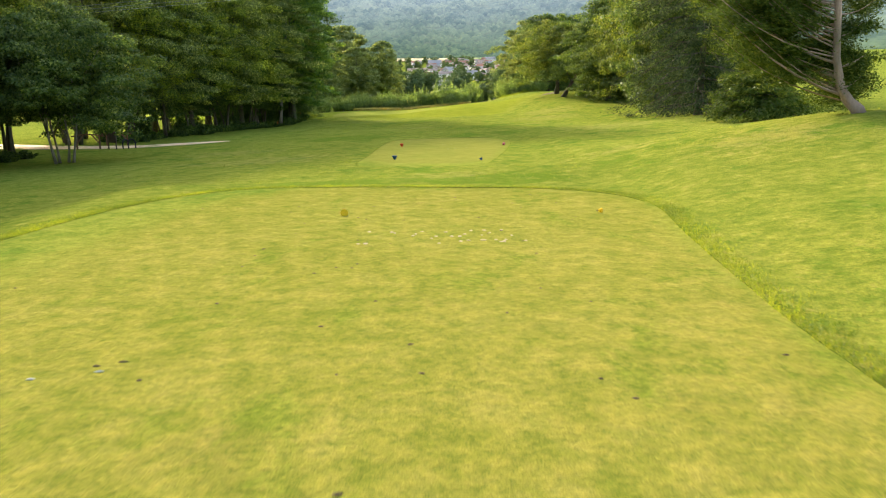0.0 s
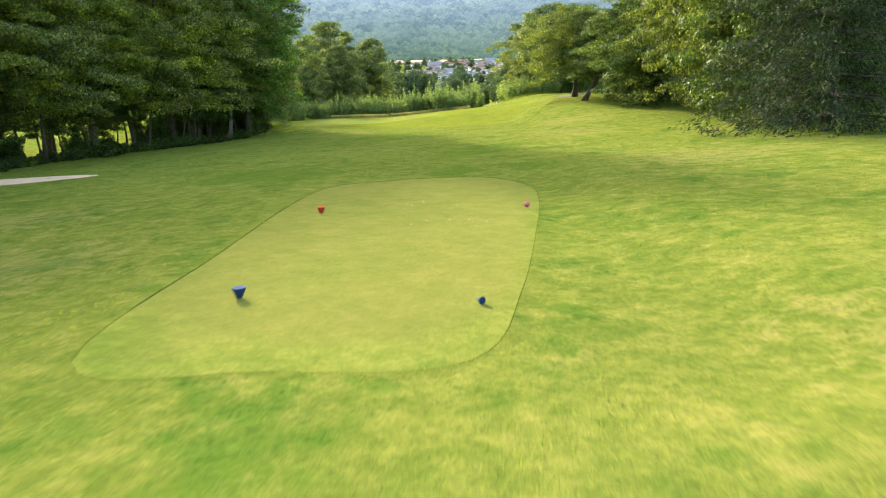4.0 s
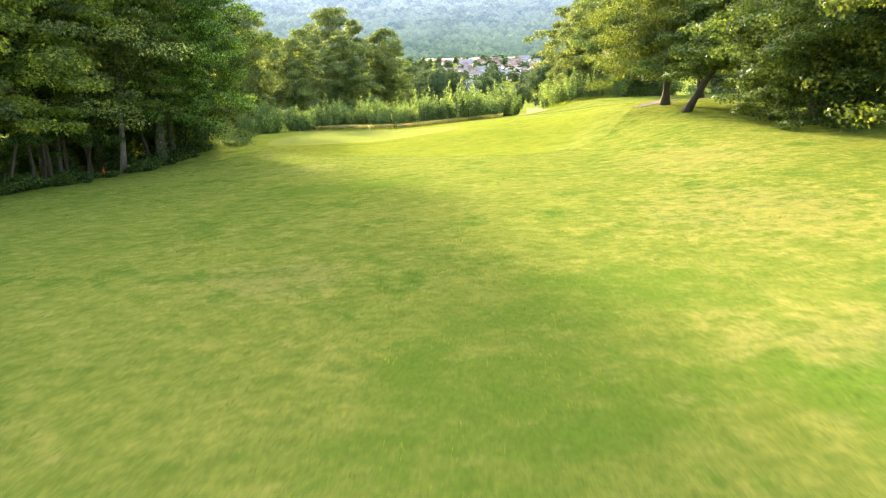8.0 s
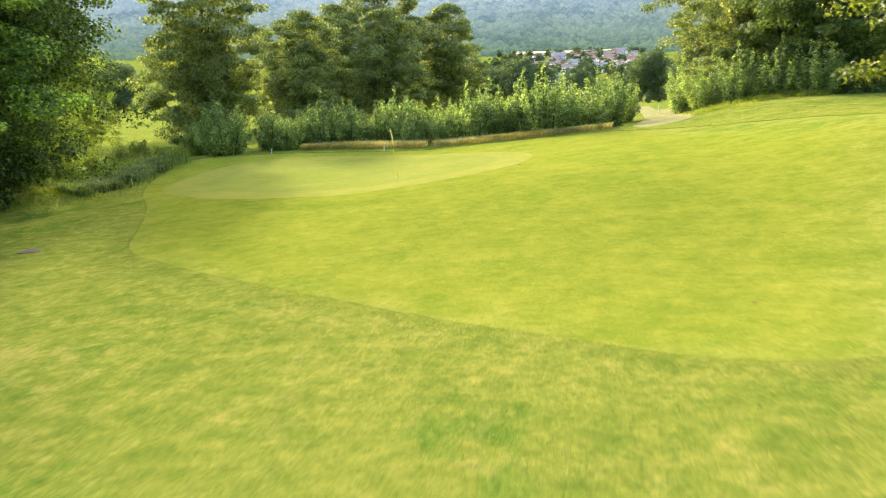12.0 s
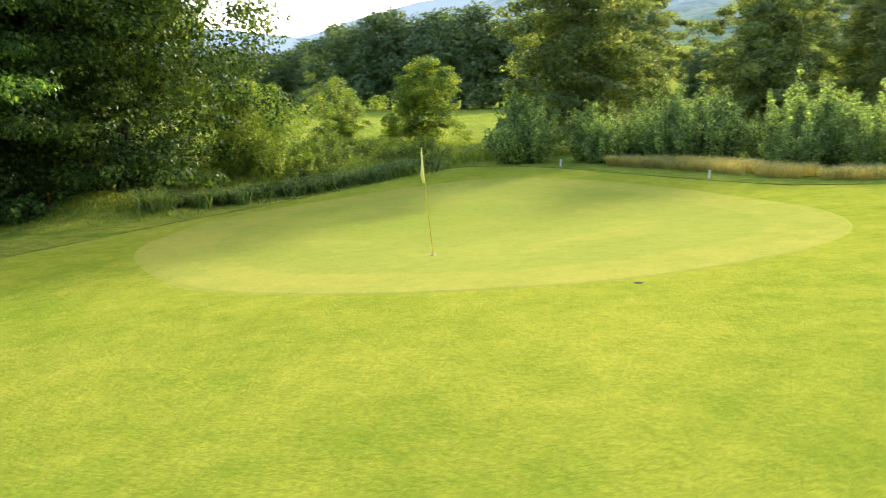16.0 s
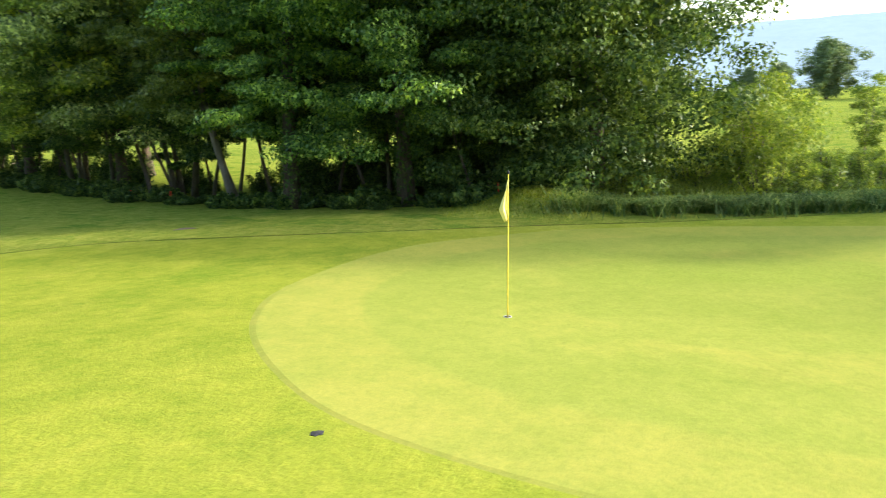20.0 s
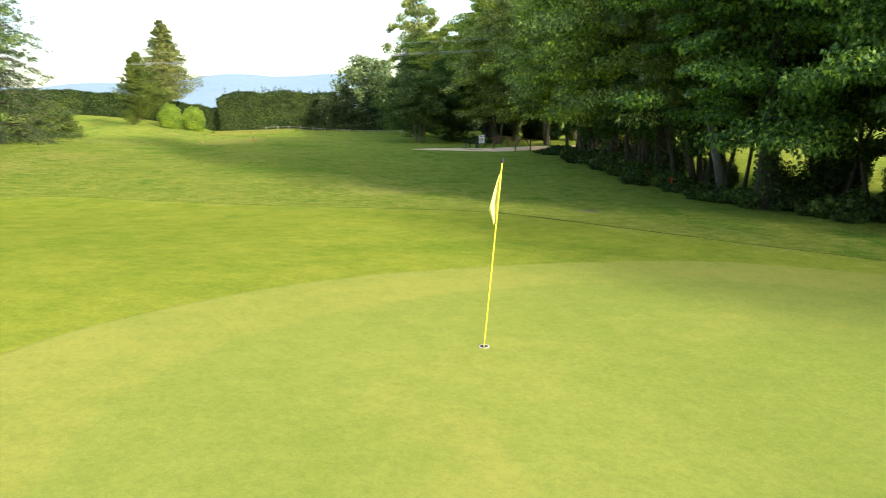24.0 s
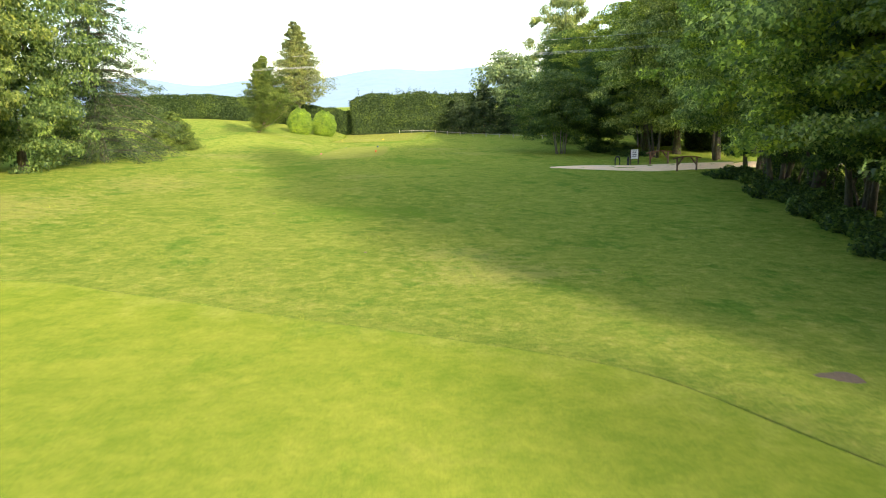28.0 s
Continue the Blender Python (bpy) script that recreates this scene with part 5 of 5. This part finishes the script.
# ---- low fence at the foot of the hedge ----
e = thing("low_fence", "low fence of pale posts and a thin rail", "fence")
fx = np.linspace(-4.0, -26.0, 13)
fp = [(x, -2.6 + 0.33 * max(0, -6 - x) + 0.016 * max(0, -6 - x) ** 2) for x in fx]
for x, y in fp:
    part("post", mesh_of("post", *box(x, y, hz(x, y) + 0.25, 0.07, 0.07, 0.62, 0.01), C_POST), e)
for (xa, ya), (xb, yb) in zip(fp, fp[1:]):
    part("rail", mesh_of("rail", *tube([(xa, ya, hz(xa, ya) + 0.42), (xb, yb, hz(xb, yb) + 0.42)], [0.02, 0.02], 6), C_POST), e)

# ---- footbridge on the gravel path ----
def railing(x, y, turn):
    """An arched handrail on two braced posts."""
    e = thing("bridge_railing", "arched dark timber handrail on two braced posts", "railing", "footbridge railings")
    xs = np.linspace(-1.12, 1.12, 9)
    top = [(v, 0, 1.06 - 0.11 * v * v) for v in xs]
    vs, fs = [], []
    for v, _, z in top:
        vs += [(v, -0.06, z - 0.045), (v, 0.06, z - 0.045), (v, 0.06, z + 0.04), (v, -0.06, z + 0.04)]
    for i in range(len(xs) - 1):
        fs += [(4 * i + j, 4 * i + (j + 1) % 4, 4 * i + 4 + (j + 1) % 4, 4 * i + 4 + j) for j in range(4)]
    fs += [(3, 2, 1, 0), tuple(4 * (len(xs) - 1) + j for j in range(4))]
    part("handrail", mesh_of("handrail", vs, fs, C_TIMBER), e)
    for q in (-1, 1):
        part("post", mesh_of("post", *box(q * 0.78, 0, 0.43, 0.11, 0.11, 1.06, 0.012), C_TIMBER), e)
        part("brace", mesh_of("brace", *tube([(q * 0.76, 0, 0.42), (q * 0.30, 0, 1.0)], [0.055, 0.055], 4), C_TIMBER), e)
        part("bolt", mesh_of("bolt", *tube([(q * 0.78, -0.075, 0.86), (q * 0.78, 0.075, 0.86)], [0.018, 0.018], 8), C_FERRULE), e, "small dark iron bolt")
    e.matrix_basis = pose(x, y, hz(x, y), 0, 0, turn)


railing(-25.1, 53.1, 8)
railing(-25.3, 58.4, 8)
e = thing("notice_board", "small white notice board on dark posts", "sign")
for s in (-1, 1):
    part("post", mesh_of("post", *box(s * 0.3, 0, 0.55, 0.08, 0.08, 1.2, 0.01), C_WOOD), e)
part("board", mesh_of("board", *box(0, -0.05, 0.85, 0.55, 0.03, 0.75, 0.008), C_WHITE), e)
for j in range(3):
    part("batten", mesh_of("batten", *box(0, 0.05, 0.55 + 0.3 * j, 0.72, 0.04, 0.09, 0.006), C_WOOD), e)
part("back_panel", mesh_of("back_panel", *box(0, -0.02, 0.85, 0.56, 0.02, 0.76, 0.004), C_WOOD), e)
for j in range(4):
    part("text_line", mesh_of("text_line", *box(-0.03 * (j % 2), -0.071, 1.1 - 0.14 * j, 0.34, 0.008, 0.05), C_FERRULE), e)
e.matrix_basis = pose(-23.2, 52.7, hz(-23.2, 52.7), 0, 0, 170)
for x, y, turn in ((-21.8, 52.7, 25), (-22.5, 53.3, 60)):
    e = thing("stand_hoop", "dark upright hoop half sunk beside the path", "hoop", "hoops beside the path")
    an = np.linspace(-0.15, math.pi + 0.15, 15)
    part("hoop", mesh_of("hoop", *tube([(0.24 * math.cos(q), 0, 0.34 + 0.32 * math.sin(q)) for q in an], [0.05] * 15, 8), C_FERRULE, True), e)
    for q in (-1, 1):
        part("foot", mesh_of("foot", *tube([(q * 0.237, 0, 0.31), (q * 0.24, 0, -0.08)], [0.048, 0.047], 8), C_FERRULE, True), e)
    e.matrix_basis = pose(x, y, hz(x, y), 0, 0, turn)

# ---- cables across the hole ----
for j, (o, zz) in enumerate(((0, 9.0), (1.3, 9.0), (2.6, 9.0), (1.3, 10.1))):
    e = thing("overhead_cable", "thin grey overhead cable across the hole", "cable", "overhead cables")
    ts = np.linspace(-1, 1, 25)
    pts = [(-16.5 + o * 0.45 + 82 * t, 45.5 + o * 0.9 - 41 * t, zz + 0.2 + 1.6 * t * t) for t in ts]
    part("wire", mesh_of("wire", *tube(pts, [0.008] * 25, 5), C_CABLE, True), e)

# ---- small marks on the grass ----
def flat_mark(name, label, x, y, rx, ry, mat, lift, seed):
    r = np.random.default_rng(seed)
    n = 14
    an = np.linspace(0, 2 * math.pi, n, endpoint=False)
    k = 0.75 + 0.45 * r.random(n)
    px, py = x + rx * k * np.cos(an), y + ry * k * np.sin(an)
    vs = [(a, b, c + lift) for a, b, c in zip(px, py, height(px, py))] + [(x, y, hz(x, y) + lift + 0.01)]
    fs = [(j, (j + 1) % n, n) for j in range(n)]
    vs += [(a, b, c - 0.02) for a, b, c in vs[:n]]
    fs += [(j, n + 1 + j, n + 1 + (j + 1) % n, (j + 1) % n) for j in range(n)]
    tagged(new(name, mesh_of(name, vs, fs, mat)), label, "mark")


flat_mark("sprinkler_cover", "small dark round sprinkler cover in the grass", 1.4, 112.75, 0.068, 0.058, C_FERRULE, 0.012, 1)
flat_mark("bare_soil_patch", "bare reddish soil patch in the grass", -11.6, 99.7, 0.42, 0.3, C_SOIL, 0.012, 2)
for j, (a, b, c) in enumerate(((-3.01, 6.16, C_WHITE), (-3.1, 6.3, C_SOIL), (-2.9, 6.4, C_SOIL), (-3.53, 6.0, C_WHITE))):
    flat_mark("wood_chip", "small splinter lying on the tee", a, b, 0.04, 0.012, c, 0.010, 80 + j)
for j, (a, b) in enumerate(((0.45, 39.4), (0.58, 39.1), (0.87, 39.94), (1.81, 38.96), (1.55, 36.6), (1.01, 36.53), (2.42, 36.28), (0.66, 36.05), (2.03, 36.62), (0.9, 39.6))):
    flat_mark("wood_chip", "small pale splinter lying on the forward tee", a, b, 0.022, 0.04, C_CHIP, 0.012, 300 + j)
for j in range(30):
    q = r5.random(2)
    flat_mark("wood_chip", "tiny pale splinter lying on the tee", -1.3 + 2.9 * q[0], 11.8 + 1.2 * q[1], 0.02 + 0.016 * r5.random(), 0.035 + 0.035 * r5.random(), C_CHIP, 0.010, 400 + j)
for j in range(60):
    q = r5.random(2)
    flat_mark("divot", "small brown divot in the tee", -6 + 9.3 * q[0], 4.0 + 14.5 * q[1], 0.012 + 0.02 * r5.random(), 0.01 + 0.01 * r5.random(), C_SOIL, 0.008, 100 + j)
for j in range(9):
    q = r5.random(2)
    flat_mark("divot", "small brown divot in the grass", -4 + 14 * q[0], 60 + 40 * q[1], 0.05, 0.03, C_SOIL, 0.010, 200 + j)


# ---- village and mountains ----
def house(seed, w, d, h, wall, tile, name="house"):
    e = thing(name, "village house with a pitched tile roof", "house")
    part("wall", mesh_of("wall", *box(0, 0, h / 2 - 1, w, d, h + 2), wall), e)
    rh = w * 0.26
    o = 0.5
    vs = [(-w / 2 - o, -d / 2 - o, h - 0.15), (w / 2 + o, -d / 2 - o, h - 0.15), (w / 2 + o, d / 2 + o, h - 0.15), (-w / 2 - o, d / 2 + o, h - 0.15), (-w / 2 - o, 0, h + rh), (w / 2 + o, 0, h + rh)]
    roof = part("roof", mesh_of("roof", vs, [(0, 1, 5, 4), (2, 3, 4, 5), (0, 4, 3), (1, 2, 5), (3, 2, 1, 0)], tile), e)
    part("chimney", mesh_of("chimney", *box(w * 0.2, d * 0.15, h + rh * 0.8, 0.8, 0.8, 1.8), wall), roof)
    for fl in range(int(h // 2.8)):
        for i in range(int(w // 2.6)):
            px = -w / 2 + 1.3 + i * (w - 2.6) / max(1, int(w // 2.6) - 1)
            win = part("window", mesh_of("window", *box(px, -d / 2 - 0.02, 1.6 + 2.8 * fl, 1.1, 0.1, 1.3), C_PANE), e)
            part("sill", mesh_of("sill", *box(px, -d / 2 - 0.08, 0.9 + 2.8 * fl, 1.3, 0.2, 0.1), C_WALL[0]), win)
    return e


PROTO["h0"] = [house(1, 11, 9, 6, C_WALL[0], C_TILE[1]), False]
PROTO["h1"] = [house(2, 14, 9, 5.8, C_WALL[1], C_TILE[0]), False]
PROTO["h2"] = [house(3, 18, 10, 6.2, C_WALL[0], C_TILE[2]), False]
PROTO["h3"] = [house(4, 10, 9, 5.6, C_WALL[3], C_TILE[1]), False]
PROTO["h4"] = [house(5, 26, 12, 7, C_WALL[2], C_TILE[2]), False]
r6 = np.random.default_rng(91)
for j in range(84):
    az = radians(-5.4 + 7.4 * r6.random())
    d = 700 + 400 * r6.random() ** 0.7
    place(("h0", "h1", "h3", "h2", "h0", "h3", "h1")[r6.integers(7)], -d * math.sin(az), d * math.cos(az), 0.62 + 0.3 * r6.random(), r6.normal() * 40, group="village houses")
place("h1", -7.0, 560, 0.95, 12, label="red-roofed house before the village", group="village houses")
place("h2", 3.5, 545, 0.8, -8, label="low pale house before the village", group="village houses")
place("h4", -292.0, 176.0, 0.5, 65, label="long low building across the field", group="village houses")
for j in range(150):
    az = radians(-7 + 13 * r6.random())
    d = 590 + 520 * r6.random()
    place("far_small", -d * math.sin(az), d * math.cos(az), 0.42 + 0.45 * r6.random(), r6.random() * 360, group="trees in the village")


def skyline(az):
    """How steeply the mountains stand above the land, by bearing."""
    pts = [(-70, 13), (-30, 13.5), (0, 13), (20, 10.5), (35, 8.5), (48, 7.0), (57, 6.0), (66, 4.4), (76, 4.9), (90, 4.3), (120, 3.5)]
    return math.tan(radians(float(np.interp(az, *zip(*pts)))))


def slope_z(az, d, r0, r1, top, rough, seed):
    x, y = -d * math.sin(radians(az)), 40 + d * math.cos(radians(az))
    q = max(0.0, (d - r0) / (r1 - r0))
    n = noise.fractal((x * 0.0016 + seed, y * 0.0016, 0.5), 1.0, 2.1, 6)
    return x, y, hz(x, y) - 4 * (1 - min(1, 20 * q)) + max(0, top(az) * r1 * q ** 1.25 + n * rough * q ** 0.7 * (1 - 0.5 * q))


def ridge(name, az0, az1, r0, r1, top, mat, label, na, nr, rough, seed):
    """A mountain flank over a stretch of bearings, rising from r0 to r1."""
    vs = [slope_z(az0 + (az1 - az0) * i / na, r0 + (r1 - r0) * j / nr, r0, r1, top, rough, seed) for i in range(na + 1) for j in range(nr + 1)]
    fs = [(i * (nr + 1) + j, i * (nr + 1) + j + 1, (i + 1) * (nr + 1) + j + 1, (i + 1) * (nr + 1) + j) for i in range(na) for j in range(nr)]
    return tagged(new(name, mesh_of(name, vs, fs, mat, True)), label, "mountain", kind="structure")


def front(az):
    return skyline(az) * 0.96 * float(sstep(66, 46, az))


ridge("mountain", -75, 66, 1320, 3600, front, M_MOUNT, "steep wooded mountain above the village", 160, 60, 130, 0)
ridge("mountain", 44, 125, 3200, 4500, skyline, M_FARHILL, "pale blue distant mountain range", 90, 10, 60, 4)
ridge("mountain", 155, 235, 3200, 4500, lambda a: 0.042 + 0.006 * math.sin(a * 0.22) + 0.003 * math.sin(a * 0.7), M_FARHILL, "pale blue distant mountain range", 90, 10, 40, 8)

# woods on the lower slope: lumpy crowns, one joined stuff
ico = [(0, 0, 1), (0, 0, -0.6)] + [(math.cos(a) * 0.95, math.sin(a) * 0.95, 0.35) for a in np.arange(5) * 1.2566] + [(math.cos(a), math.sin(a), -0.35) for a in np.arange(5) * 1.2566 + 0.628]
tri = [(0, 2 + j, 2 + (j + 1) % 5) for j in range(5)] + [(2 + j, 7 + j, 2 + (j + 1) % 5) for j in range(5)] + [(2 + (j + 1) % 5, 7 + j, 7 + (j + 1) % 5) for j in range(5)]
ico = np.array(ico)
vs, fs = [], []
for j in range(10000):
    az = -26 + 58 * r6.random()
    d = 1090 + 1250 * r6.random() ** 1.35
    if d < 1300 and -5.2 < az < 3.9:
        gap = noise.noise((az * 0.9, d * 0.01, 2.0))
        if d < 1210 or gap < 0.1:
            continue
    x, y, z = slope_z(az, d, 1320, 3600, front, 130, 0)
    s = (5 + 5 * r6.random()) * (0.75 + 0.45 * (d - 1090) / 1250)
    k = len(vs)
    vs += [(x + s * a[0], y + s * a[1], z + s * (0.5 + 0.95 * a[2])) for a in ico * (0.8 + 0.4 * r6.random((12, 1)))]
    fs += [tuple(i + k for i in t) for t in tri]
# the crowns take over the mountain's painted haze glow
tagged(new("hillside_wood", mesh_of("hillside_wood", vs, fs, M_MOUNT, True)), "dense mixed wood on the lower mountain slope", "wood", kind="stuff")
k0 = Mat("stubble_field")
nz = k0.noise(k0.coords("World"), 0.03, 4)
M_STUBBLE = k0.plain(k0.ramp(nz, [(0.35, (0.25, 0.205, 0.09)), (0.65, (0.32, 0.27, 0.125))]), 0.95)
k1 = Mat("meadow_field")
nz = k1.noise(k1.coords("World"), 0.03, 4)
M_MEADOW = k1.plain(k1.ramp(nz, [(0.35, (0.17, 0.25, 0.05)), (0.65, (0.24, 0.32, 0.07))]), 0.95)


def field(name, az0, az1, d0, d1, mat, label):
    o = [(-d * math.sin(radians(a)), 40 + d * math.cos(radians(a))) for a, d in ((az0, d0), ((az0 + az1) / 2, d0 * 0.99), (az1, d0), (az1, d1), ((az0 + az1) / 2, d1 * 1.01), (az0, d1))]
    patch(name, np.array(o), mat, 1.2, label, 6, 2.0)


field("stubble_field", 3.4, -2.6, 1110, 1215, M_STUBBLE, "pale stubble field above the village")
field("meadow_field", -1.2, -5.0, 1170, 1300, M_MEADOW, "bright meadow above the village")
